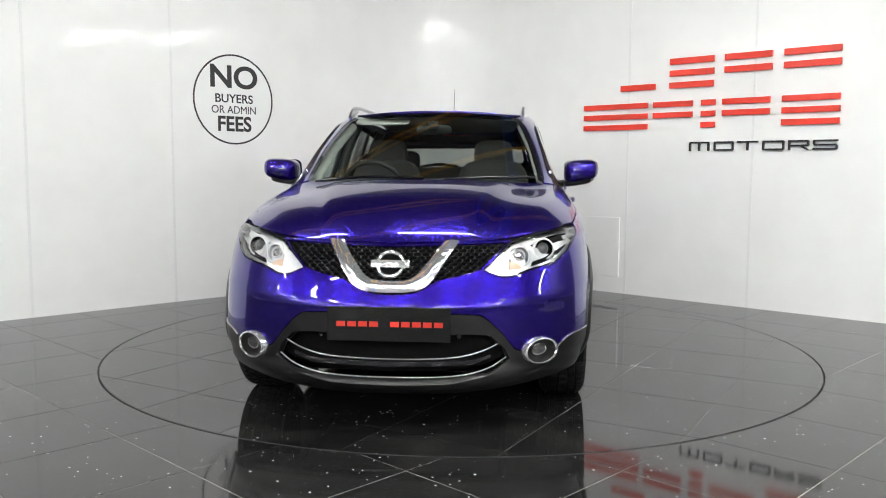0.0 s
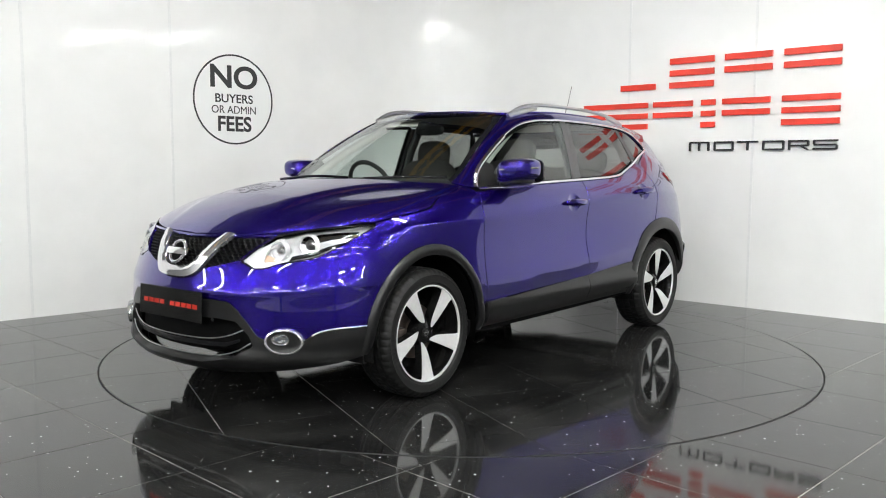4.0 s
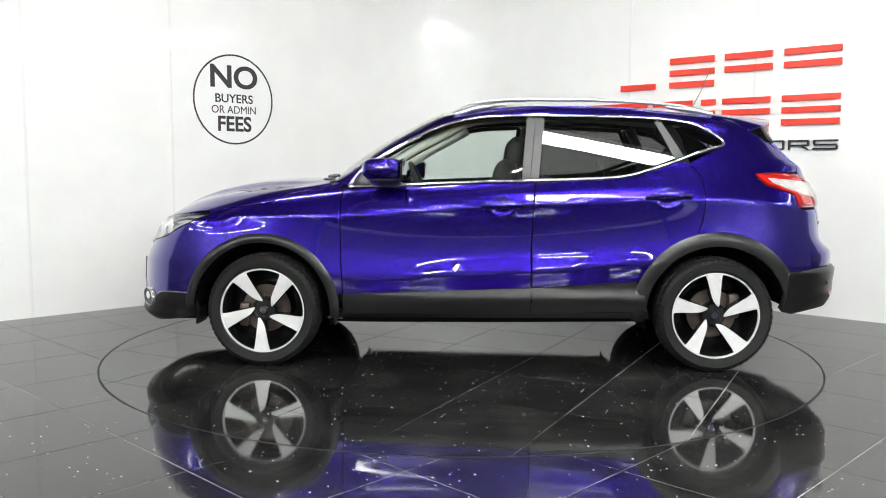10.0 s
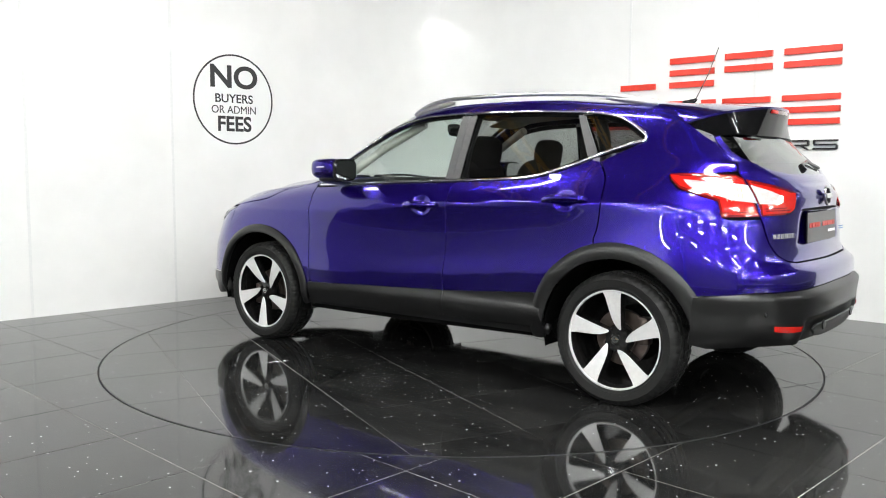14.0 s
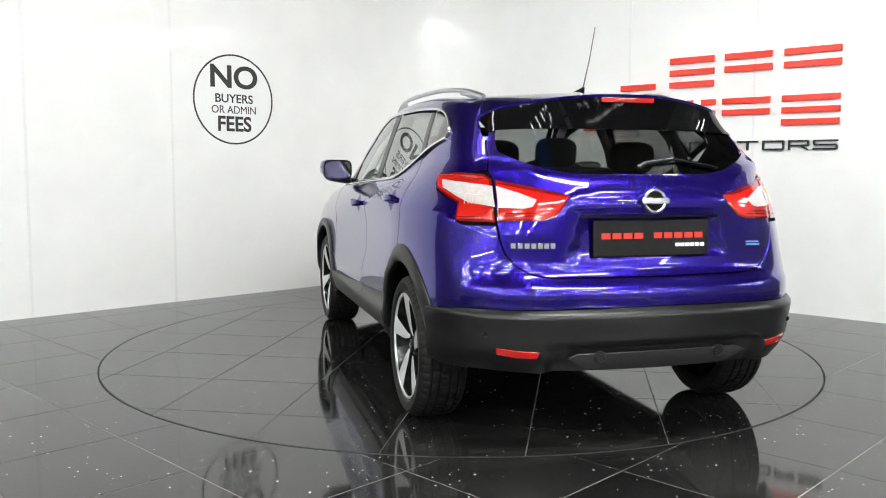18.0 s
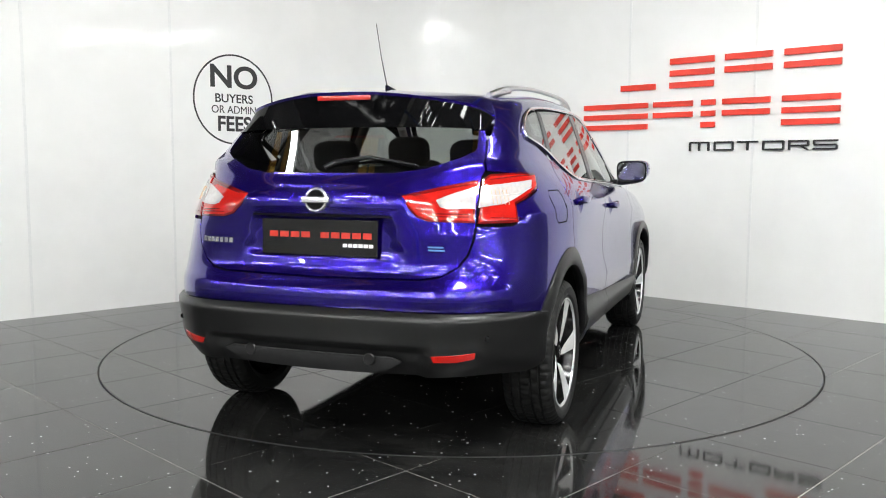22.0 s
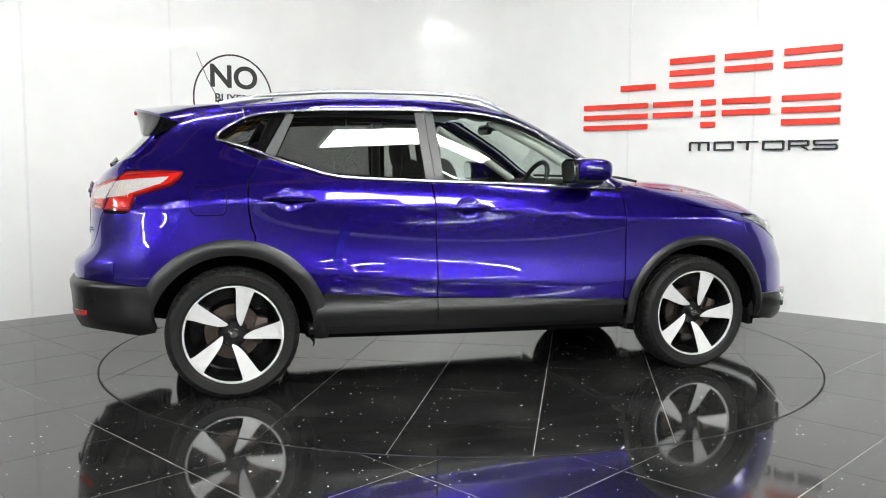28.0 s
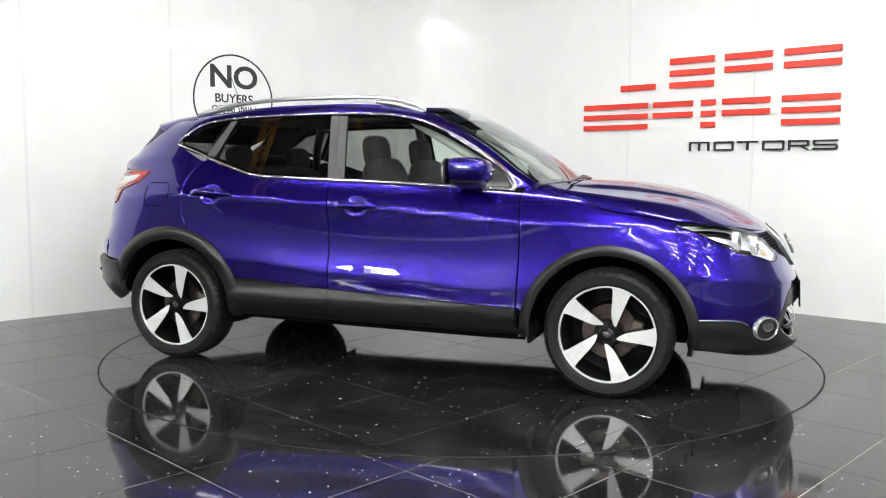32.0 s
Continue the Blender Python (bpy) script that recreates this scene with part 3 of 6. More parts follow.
M_plate = mat("black_show_plate", (0.008, 0.008, 0.008), rough=0.18, grain=0.1, wear=0.2)
M_platered = mat("red_plate_lettering", (0.48, 0.025, 0.015), rough=0.4)
M_platewhite = mat("white_plate_lettering", (0.75, 0.75, 0.75), rough=0.4)
M_darkred = mat("deep_red_lens_rim", (0.15, 0.003, 0.003), rough=0.08, grain=0.08, grain_scale=150, coat=1.0)
M_blackface = mat("deep_gloss_black", (0.003, 0.003, 0.0034), rough=0.05, spec=0.2, grain=0.1)
M_redlens = mat("red_lamp_lens", (0.42, 0.010, 0.007), rough=0.08, grain=0.08, grain_scale=150, coat=1.0, wear=0.05)
M_mesh = mat("satin_black_mesh", (0.006, 0.006, 0.006), rough=0.4, spec=0.35, grain=0.1)
M_vee = mat("brushed_bright_chrome", (0.82, 0.82, 0.83), rough=0.09, metal=0.92, grain=0.03, wear=0.04)
M_clearlens = mat("silvery_lamp_reflector", (0.78, 0.78, 0.79), rough=0.16, metal=0.4, grain=0.1, grain_scale=40, wear=0.08)
M_badge = mat("bright_badge_plating", (0.72, 0.72, 0.73), rough=0.12, metal=0.8, grain=0.04)
M_bulb = mat("frosted_bulb", (0.34, 0.27, 0.22), rough=0.4, grain=0.1)
M_taillens = mat("clear_tail_lens", (0.5, 0.475, 0.47), rough=0.12, metal=0.15, grain=0.1, grain_scale=60, coat=0.6)
M_skid = mat("dark_silver_plastic", (0.03, 0.03, 0.031), rough=0.3, metal=0.3, grain=0.08, wear=0.1)
M_lampwhite = mat("bright_lamp_plastic", (0.8, 0.8, 0.8), rough=0.18, metal=0.15, grain=0.05, coat=0.5)
M_amber = mat("amber_lamp", (0.58, 0.40, 0.29), rough=0.2, grain=0.05)
M_blue_eco = mat("pale_blue_badge", (0.10, 0.22, 0.42), rough=0.3)


def glass(name, tint, gloss):
    """Thin pane: mostly see-through with a mirror-like skin; gloss is its mirror share seen square on."""
    m = bpy.data.materials.new(name)
    m.use_nodes = True
    nt = m.node_tree
    nt.nodes.clear()
    out = nt.nodes.new("ShaderNodeOutputMaterial")
    tr = nt.nodes.new("ShaderNodeBsdfTransparent")
    tr.inputs[0].default_value = (*tint, 1)
    gl = nt.nodes.new("ShaderNodeBsdfGlossy")
    gl.inputs["Roughness"].default_value = 0.01
    gl.inputs["Color"].default_value = (0.95, 0.97, 0.96, 1)
    lw = nt.nodes.new("ShaderNodeLayerWeight")
    lw.inputs["Blend"].default_value = 0.5
    pw = nt.nodes.new("ShaderNodeMath")
    pw.operation = "POWER"
    pw.inputs[1].default_value = 3.6
    fr = nt.nodes.new("ShaderNodeMath")
    fr.operation = "MULTIPLY_ADD"
    fr.inputs[1].default_value = 1.0 - gloss
    fr.inputs[2].default_value = gloss
    nt.links.new(lw.outputs["Facing"], pw.inputs[0])
    nt.links.new(pw.outputs[0], fr.inputs[0])
    mx = nt.nodes.new("ShaderNodeMixShader")
    nt.links.new(fr.outputs[0], mx.inputs[0])
    nt.links.new(tr.outputs[0], mx.inputs[1])
    nt.links.new(gl.outputs[0], mx.inputs[2])
    nt.links.new(mx.outputs[0], out.inputs["Surface"])
    return m


M_glass = glass("green_tinted_glass", (0.80, 0.86, 0.83), 0.075)
M_privacy = glass("privacy_glass", (0.35, 0.355, 0.35), 0.075)
M_lens = glass("clear_lamp_lens", (0.93, 0.94, 0.95), 0.05)
M_redglass = glass("red_clear_lens", (0.75, 0.03, 0.02), 0.05)

car = new("car")
tagged(car, "violet-blue metallic crossover car with black cladding on the turntable", "car")

# Character lines of the left half, each from the middle of the nose round the corner, along the flank, to the middle of the tail.
LINES = []


def line(*pts):
    LINES.append(np.array(pts, float))


line((2.10, 0, .20), (2.085, .30, .20), (2.01, .55, .215), (1.86, .755, .25), (1.70, .83, .27), (1.32, .84, .27), (.85, .835, .26), (.2, .83, .262),
     (-.3, .83, .268), (-.9, .835, .28), (-1.32, .84, .29), (-1.70, .80, .31), (-1.93, .665, .35), (-2.05, .53, .35), (-2.085, .3, .345), (-2.095, 0, .345))
line((2.24, 0, .26), (2.215, .30, .268), (2.12, .56, .30), (1.93, .795, .35), (1.70, .882, .37), (1.32, .893, .37), (.85, .882, .35), (.2, .878, .35),
     (-.3, .878, .36), (-.9, .884, .37), (-1.32, .896, .38), (-1.72, .858, .40), (-1.975, .70, .43), (-2.085, .55, .43), (-2.12, .30, .43), (-2.13, 0, .43))
line((2.252, 0, .45), (2.226, .30, .452), (2.13, .56, .465), (1.93, .802, .48), (1.70, .89, .50), (1.32, .902, .50), (.85, .886, .45), (.2, .882, .46),
     (-.3, .882, .48), (-.9, .888, .52), (-1.32, .906, .52), (-1.73, .866, .53), (-1.985, .71, .535), (-2.09, .55, .54), (-2.124, .30, .54), (-2.132, 0, .54))
line((2.25, 0, .585), (2.222, .30, .59), (2.122, .56, .605), (1.92, .796, .63), (1.70, .884, .65), (1.32, .900, .65), (.85, .893, .545), (.2, .897, .56),
     (-.3, .897, .585), (-.9, .896, .64), (-1.32, .904, .65), (-1.73, .866, .64), (-1.985, .71, .635), (-2.088, .55, .63), (-2.120, .30, .63), (-2.128, 0, .63))
line((2.215, 0, .665), (2.186, .30, .672), (2.088, .56, .69), (1.90, .782, .715), (1.69, .872, .74), (1.32, .895, .75), (.85, .879, .69), (.2, .869, .69),
     (-.3, .869, .705), (-.9, .877, .745), (-1.32, .900, .755), (-1.72, .862, .73), (-1.975, .71, .702), (-2.078, .55, .70), (-2.110, .30, .70), (-2.118, 0, .70))
line((2.185, 0, .735), (2.153, .30, .742), (2.06, .56, .76), (1.88, .77, .785), (1.68, .860, .81), (1.32, .891, .825), (.85, .873, .82), (.2, .866, .83),
     (-.3, .866, .845), (-.9, .869, .87), (-1.32, .893, .875), (-1.71, .852, .85), (-1.935, .708, .785), (-2.016, .55, .768), (-2.046, .30, .764), (-2.056, 0, .764))
line((2.15, 0, .795), (2.117, .30, .80), (2.025, .56, .82), (1.855, .755, .85), (1.66, .842, .875), (1.32, .881, .895), (.85, .880, .905), (.2, .884, .952),
     (-.3, .884, .98), (-.9, .885, 1.006), (-1.32, .884, 1.01), (-1.69, .836, .985), (-1.91, .70, .93), (-2.004, .55, .915), (-2.036, .30, .91), (-2.046, 0, .91))
line((2.105, 0, .843), (2.07, .30, .85), (1.975, .55, .872), (1.815, .722, .90), (1.63, .80, .928), (1.32, .845, .965), (.86, .848, 1.0), (.2, .858, 1.02),
     (-.3, .856, 1.045), (-.9, .856, 1.07), (-1.32, .85, 1.08), (-1.66, .80, 1.07), (-1.875, .685, 1.035), (-1.992, .53, 1.01), (-2.035, .29, 1.0), (-2.05, 0, 1.0))
line((2.04, 0, .895), (2.0, .29, .90), (1.91, .53, .917), (1.76, .685, .94), (1.58, .76, .965), (1.28, .80, 1.012), (.86, .812, 1.048), (.2, .826, 1.07),
     (-.3, .824, 1.09), (-.9, .818, 1.12), (-1.32, .80, 1.15), (-1.62, .755, 1.16), (-1.83, .66, 1.14), (-1.955, .49, 1.10), (-2.01, .27, 1.085), (-2.028, 0, 1.08))
line((1.88, 0, .975), (1.845, .28, .978), (1.76, .50, .985), (1.635, .635, 1.0), (1.47, .705, 1.018), (1.20, .748, 1.045), (.85, .775, 1.075), (.2, .800, 1.10),
     (-.3, .800, 1.12), (-.9, .792, 1.155), (-1.32, .770, 1.195), (-1.60, .715, 1.215), (-1.835, .64, 1.20), (-1.935, .45, 1.155), (-1.98, .25, 1.14), (-1.998, 0, 1.135))
line((1.48, 0, 1.074), (1.46, .265, 1.071), (1.39, .47, 1.060), (1.29, .59, 1.05), (1.18, .655, 1.055), (1.03, .715, 1.072), (.83, .763, 1.094), (.2, .790, 1.12),
     (-.3, .790, 1.14), (-.9, .782, 1.175), (-1.32, .757, 1.22), (-1.57, .70, 1.245), (-1.80, .625, 1.23), (-1.895, .43, 1.19), (-1.94, .24, 1.175), (-1.96, 0, 1.17))
line((1.07, 0, 1.108), (1.055, .25, 1.107), (1.025, .44, 1.10), (.99, .56, 1.097), (.955, .64, 1.099), (.90, .705, 1.102), (.79, .752, 1.115), (.18, .778, 1.15),
     (-.3, .780, 1.17), (-.9, .770, 1.20), (-1.30, .742, 1.25), (-1.53, .685, 1.28), (-1.765, .612, 1.27), (-1.845, .43, 1.24), (-1.885, .245, 1.23), (-1.90, 0, 1.225))
line((.70, 0, 1.337), (.688, .235, 1.334), (.668, .41, 1.327), (.643, .52, 1.323), (.610, .59, 1.320), (.568, .648, 1.317), (.475, .690, 1.319), (.1, .715, 1.342),
     (-.3, .723, 1.344), (-.9, .713, 1.357), (-1.26, .683, 1.377), (-1.46, .635, 1.387), (-1.655, .582, 1.382), (-1.725, .42, 1.372), (-1.75, .245, 1.367), (-1.77, 0, 1.364))
line((.36, 0, 1.518), (.35, .215, 1.515), (.325, .38, 1.508), (.295, .475, 1.500), (.265, .535, 1.493), (.225, .578, 1.488), (.15, .61, 1.493), (-.08, .64, 1.508),
     (-.35, .65, 1.513), (-.88, .638, 1.500), (-1.2, .612, 1.487), (-1.38, .575, 1.470), (-1.545, .535, 1.467), (-1.605, .40, 1.474), (-1.625, .23, 1.480), (-1.64, 0, 1.482))
line((.26, 0, 1.546), (.25, .20, 1.543), (.225, .35, 1.536), (.195, .435, 1.529), (.165, .492, 1.524), (.12, .535, 1.524), (.04, .565, 1.531), (-.14, .592, 1.545),
     (-.38, .60, 1.550), (-.85, .588, 1.540), (-1.13, .562, 1.516), (-1.30, .525, 1.507), (-1.44, .485, 1.504), (-1.505, .355, 1.509), (-1.53, .205, 1.514), (-1.545, 0, 1.517))


def roof_z(x):
    return 1.588 - 0.045 * ((x + 0.52) / 0.78) ** 2 if x > -0.52 else 1.588 - 0.066 * ((x + 0.52) / 1.0) ** 2


edge = LINES[-1]
for k in (0.72, 0.4, 0.0):
    ring = []
    for x, y, z in edge:
        xx = -0.55 + (x + 0.55) * (0.62 + 0.38 * k)
        ring.append((xx, y * k, roof_z(xx) - (roof_z(x) - z) * k ** 1.7 if k else roof_z(xx)))
    LINES.append(np.array(ring))


# firm up the shoulder crease and the door's lower crease
sharp = []
for k, row in enumerate(LINES):
    if k in (3, 6):
        sharp.append(LINES[k - 1] * 0.2 + row * 0.8)
    sharp.append(row)
    if k in (3, 6):
        sharp.append(row * 0.8 + LINES[k + 1] * 0.2)
LINES = sharp


def smooth_rows(A, n):
    """Resample along the first axis through its rows with an overshoot-limited spline, n steps between rows."""
    out = []
    m = len(A)
    d = [np.linalg.norm((A[i + 1] - A[i]).reshape(-1, 3), axis=1).mean() + 1e-6 for i in range(m - 1)]
    tang = []
    for i in range(m):
        if i == 0:
            tang.append((A[1] - A[0]) / d[0])
        elif i == m - 1:
            tang.append((A[-1] - A[-2]) / d[-1])
        else:
            a, b = (A[i] - A[i - 1]) / d[i - 1], (A[i + 1] - A[i]) / d[i]
            tang.append((a * d[i] + b * d[i - 1]) / (d[i] + d[i - 1]))
    for i in range(m - 1):
        for k in range(n):
            t = k / n
            out.append((2 * t ** 3 - 3 * t ** 2 + 1) * A[i] + (t ** 3 - 2 * t ** 2 + t) * tang[i] * d[i]
                       + (-2 * t ** 3 + 3 * t ** 2) * A[i + 1] + (t ** 3 - t ** 2) * tang[i + 1] * d[i])
    out.append(A[-1])
    return np.array(out)


def skin():
    """The car's outer skin as a fine grid over its left half, from nose to tail and from sill to roof."""
    A = np.array(LINES)
    A = smooth_rows(A, 10)
    # mirror the ends so that the skin crosses the middle square on
    B = np.swapaxes(A, 0, 1)
    f, b = B[1:2] * (1, -1, 1), B[-2:-1] * (1, -1, 1)
    B = np.concatenate([f, B, b])
    B = smooth_rows(B, 12)[12:-12]
    return B


SKIN = skin()
SKIN[0, :, 1] = 0.0
SKIN[-1, :, 1] = 0.0


def blur(A, sigma, axis, flip):
    """Gaussian blur along one axis; past the car's middle the other half goes on mirrored."""
    m = int(sigma * 3)
    k = np.exp(-0.5 * (np.arange(-m, m + 1) / sigma) ** 2)
    k /= k.sum()
    A = np.moveaxis(A, axis, 0)
    n = len(A)
    if flip:
        B = np.concatenate([A[1:m + 1][::-1] * (1, -1, 1), A, A[-m - 1:-1][::-1] * (1, -1, 1)])
    else:
        B = np.concatenate([np.repeat(A[:1], m, 0), A, np.repeat(A[-1:], m, 0)])
    out = sum(k[i] * B[i:i + n] for i in range(2 * m + 1))
    return np.moveaxis(out, 0, axis)


def fair_normals(N):
    """Even out the skin's normals, so that reflections run clean; creases along the flank stay."""
    low = blur(blur(N, 6, 0, True), 2.4, 1, False)
    flank = blur(blur(N, 14, 0, True), 3.2, 1, False)
    u = np.arange(N.shape[0])
    wu = np.clip((u - 50) / 12, 0, 1) * np.clip((133 - u) / 13, 0, 1)
    wu = (wu * wu * (3 - 2 * wu))[:, None, None]
    low = low * (1 - wu) + flank * wu
    high = blur(blur(N, 9, 0, True), 7, 1, False)
    w = np.clip((np.arange(N.shape[1]) - 125) / 25, 0, 1)[None, :, None]
    M = low * (1 - w) + high * w
    return M / np.maximum(np.linalg.norm(M, axis=2, keepdims=True), 1e-9)


def skin_tree():
    from mathutils.bvhtree import BVHTree
    nu, nv = SKIN.shape[:2]
    du = np.gradient(SKIN, axis=0)
    dv = np.gradient(SKIN, axis=1)
    du[0, :, 0] = 0
    du[0, :, 2] = 0
    du[-1, :, 0] = 0
    du[-1, :, 2] = 0
    N = np.cross(dv, du)
    L = np.linalg.norm(N, axis=2, keepdims=True)
    N = np.where(L > 1e-9, N / np.maximum(L, 1e-9), np.array((0.0, 0.0, 1.0)))
    if N[nu // 2, nv // 4, 1] < 0:
        N = -N
    N = fair_normals(N)
    V = SKIN.reshape(-1, 3)
    Nf = N.reshape(-1, 3)
    F = []
    for i in range(nu - 1):
        for j in range(nv - 1):
            a, b, c, d = i * nv + j, (i + 1) * nv + j, (i + 1) * nv + j + 1, i * nv + j + 1
            F += [(a, b, c), (a, c, d)]
    n = len(V)
    V2 = np.concatenate([V, V * (1, -1, 1)])
    N2 = np.concatenate([Nf, Nf * (1, -1, 1)])
    F2 = F + [(c + n, b + n, a + n) for a, b, c in F]
    tree = BVHTree.FromPolygons([tuple(v) for v in V2], F2)
    return tree, V2, N2, F2


TREE, SV, SN, SF = skin_tree()


def touch(origin, way):
    """Where a ray meets the skin, with the smooth normal there; None if it misses."""
    from mathutils.geometry import barycentric_transform
    hit, nor, idx, dist = TREE.ray_cast(Vector(origin), Vector(way))
    if hit is None:
        hit, nor, idx, dist = TREE.find_nearest(Vector(origin) + Vector(way) * 2.2)
    a, b, c = SF[idx]
    n = barycentric_transform(hit, *(Vector(SV[k]) for k in (a, b, c)), *(Vector(SN[k]) for k in (a, b, c)))
    return hit, n.normalized()


def view(kind):
    """Maps a flat outline point to a ray: origin and way."""
    if kind == "side":
        return lambda p: ((p[0], 3.0, p[1]), (0, -1, 0))
    if kind == "front":
        return lambda p: ((5.0, p[0], p[1]), (-1, 0, 0))
    if kind == "rear":
        return lambda p: ((-5.0, p[0], p[1]), (1, 0, 0))
    if kind == "top":
        return lambda p: ((p[0], p[1], 3.0), (0, 0, -1))
    if kind == "nose":
        return lambda p: ((1.15, 0.0, p[1]), (math.cos(p[0]), math.sin(p[0]), 0))
    if kind == "tail":
        return lambda p: ((-1.15, 0.0, p[1]), (-math.cos(p[0]), math.sin(p[0]), 0))


def nose(x, y, z):
    return (math.atan2(y, x - 1.15), z)


def tail(x, y, z):
    return (math.atan2(y, -1.15 - x), z)


def fair_sheet(vs, hits, kind):
    """Replace the touched points by the smoothest low-order sheet through them."""
    A = np.array(vs)
    a, b = A[:, 0], A[:, 1] - 1.3
    ax = 1 if kind == "side" else 0
    base = [np.ones_like(a), a, b, a * a, a * b, b * b] if kind == "side" else [np.ones_like(a), b, b * b, a * a, a * a * b, a ** 4]
    d_a = [0 * a, 0 * a + 1, 0 * a, 2 * a, b, 0 * a] if kind == "side" else [0 * a, 0 * a, 0 * a, 2 * a, 2 * a * b, 4 * a ** 3]
    d_b = [0 * a, 0 * a, 0 * a + 1, 0 * a, a, 2 * b] if kind == "side" else [0 * a, 0 * a + 1, 2 * b, 0 * a, a * a, 0 * a]
    M = np.array(base).T
    c = np.linalg.lstsq(M, np.array([h[0][ax] for h in hits]), rcond=None)[0]
    val, ga, gb = M @ c, np.array(d_a).T @ c, np.array(d_b).T @ c
    out = []
    for i in range(len(vs)):
        if kind == "side":
            out.append((Vector((vs[i][0], val[i], vs[i][1])), Vector((-ga[i], 1, -gb[i])).normalized()))
        else:
            w = 1 if kind == "front" else -1
            out.append((Vector((val[i], vs[i][0], vs[i][1])), Vector((w, -ga[i] * w, -gb[i] * w)).normalized()))
    return out


def vertex_normals(P, F):
    acc = [Vector((0, 0, 0)) for _ in P]
    for f in F:
        c = (P[f[1]] - P[f[0]]).cross(P[f[2]] - P[f[0]])
        for i in f:
            acc[i] += c
    return [a.normalized() if a.length > 1e-12 else Vector((0, 0, 1)) for a in acc]


def panel(name, outline, kind, material, parent, holes=(), lift=0.0, step=0.03, edge=0.012, label="", mirror=False, shape=None, fair=False):
    """A sheet cut to an outline and laid on the car's skin, lifted by `lift`, its edges rolled in by `edge`."""
    vs, fs, rings = fill(outline, holes, step)
    ray = view(kind)
    s = -1 if mirror else 1
    P, N, P0 = [], [], []
    hits = [touch(*ray(p)) for p in vs]
    if fair:
        hits = fair_sheet(vs, hits, kind)
    for p, (h, n) in zip(vs, hits):
        P0.append(Vector((h.x, h.y * s, h.z)))
        l = lift + (shape(p, h) if shape else 0.0)
        q = h + n * l
        P.append(Vector((q.x, q.y * s, q.z)))
        N.append(Vector((n.x, n.y * s, n.z)))
    # face the outside
    f0 = max(fs, key=lambda f: ((P[f[1]] - P[f[0]]).cross(P[f[2]] - P[f[0]])).length)
    flip = (P[f0[1]] - P[f0[0]]).cross(P[f0[2]] - P[f0[0]]).dot(N[f0[0]]) < 0
    F = [f[::-1] for f in fs] if flip else list(fs)
    if shape:
        N = [(n + a - b).normalized() for n, a, b in zip(N, vertex_normals(P, F), vertex_normals(P0, F))]
    if edge:
        V, NN = list(P), list(N)
        for r in rings:
            m = len(r)
            area = sum(vs[r[i]][0] * vs[r[(i + 1) % m]][1] - vs[r[(i + 1) % m]][0] * vs[r[i]][1] for i in range(m))
            b0 = len(V)
            outs = []
            for k in range(m):
                t = (P[r[(k + 1) % m]] - P[r[k - 1]]).normalized()
                outs.append(t)
            for k in range(m):
                o = outs[k].cross(N[r[k]]).normalized()
                V.append(P[r[k]].copy())
                NN.append((N[r[k]] * 0.5 + o * 0.5).normalized())
                V.append(P[r[k]] - N[r[k]] * edge)
                NN.append(o)
            # decide which way is out from the first face that touches the ring
            q = [(b0 + 2 * k, b0 + 2 * ((k + 1) % m), b0 + 2 * ((k + 1) % m) + 1, b0 + 2 * k + 1) for k in range(m)]
            ring_edges = {(r[k], r[(k + 1) % m]) for k in range(m)}
            fwd = any((f[i], f[(i + 1) % len(f)]) in ring_edges for f in F[:len(fs)] for i in range(len(f)))
            if fwd:
                q = [a[::-1] for a in q]
            else:
                for k in range(2 * m):
                    NN[b0 + k] = -NN[b0 + k] if k % 2 else (NN[b0 + k] - 2 * NN[b0 + k].project(outs[k // 2].cross(N[r[k // 2]])))
            F += q
        P, N = V, NN
    return mesh_object(name, P, F, material, parent, label, normals=N)


def both(name, outline, kind, material, parent, **k):
    a = panel(name, outline, kind, material, parent, **k)
    b = panel(name, outline, kind, material, parent, mirror=True, **k)
    return a, b


def arc(cx, cz, r, a0, a1, n=16, rx=1.0):
    return [(cx + rx * r * math.cos(radians(a0 + (a1 - a0) * k / n)), cz + r * math.sin(radians(a0 + (a1 - a0) * k / n))) for k in range(n + 1)]


def smooth2(pts, n=6):
    return [tuple(p) for p in curve_through(pts, n)]


AXF, AXR, HUB = 1.323, -1.323, 0.336
ARCH_IN, ARCH_F, ARCH_R = 0.405, 0.460, 0.486

# dark inner shell behind the shut lines, open at the wheel arches and above the belt
def inner_shell(openings):
    nu, nv = SKIN.shape[:2]
    tops = 135
    V, F = [], []
    for i in range(nu):
        for j in range(tops):
            k = i * nv + j
            p = SV[k] - SN[k] * 0.016
            V.append(p)
    for i in range(nu - 1):
        for j in range(tops - 1):
            c = SKIN[i, j]
            if c[0] < -1.3 and c[2] < 0.40:
                continue
            if abs(c[1]) > 0.45 and (math.hypot(c[0] - AXF, c[2] - HUB) < 0.44 or math.hypot(c[0] - AXR, c[2] - HUB) < 0.44):
                continue
            if c[0] > 1.5 and any(inside(h, math.atan2(c[1], c[0] - 1.15), c[2]) for h in openings):
                continue
            F.append((i * tops + j, (i + 1) * tops + j, (i + 1) * tops + j + 1, i * tops + j + 1))
    n = len(V)
    V += [p * (1, -1, 1) for p in V]
    F += [tuple(q + n for q in f[::-1]) for f in F]
    mesh_object("inner_shell", V, F, M_dark, car, "dark inner body shell")



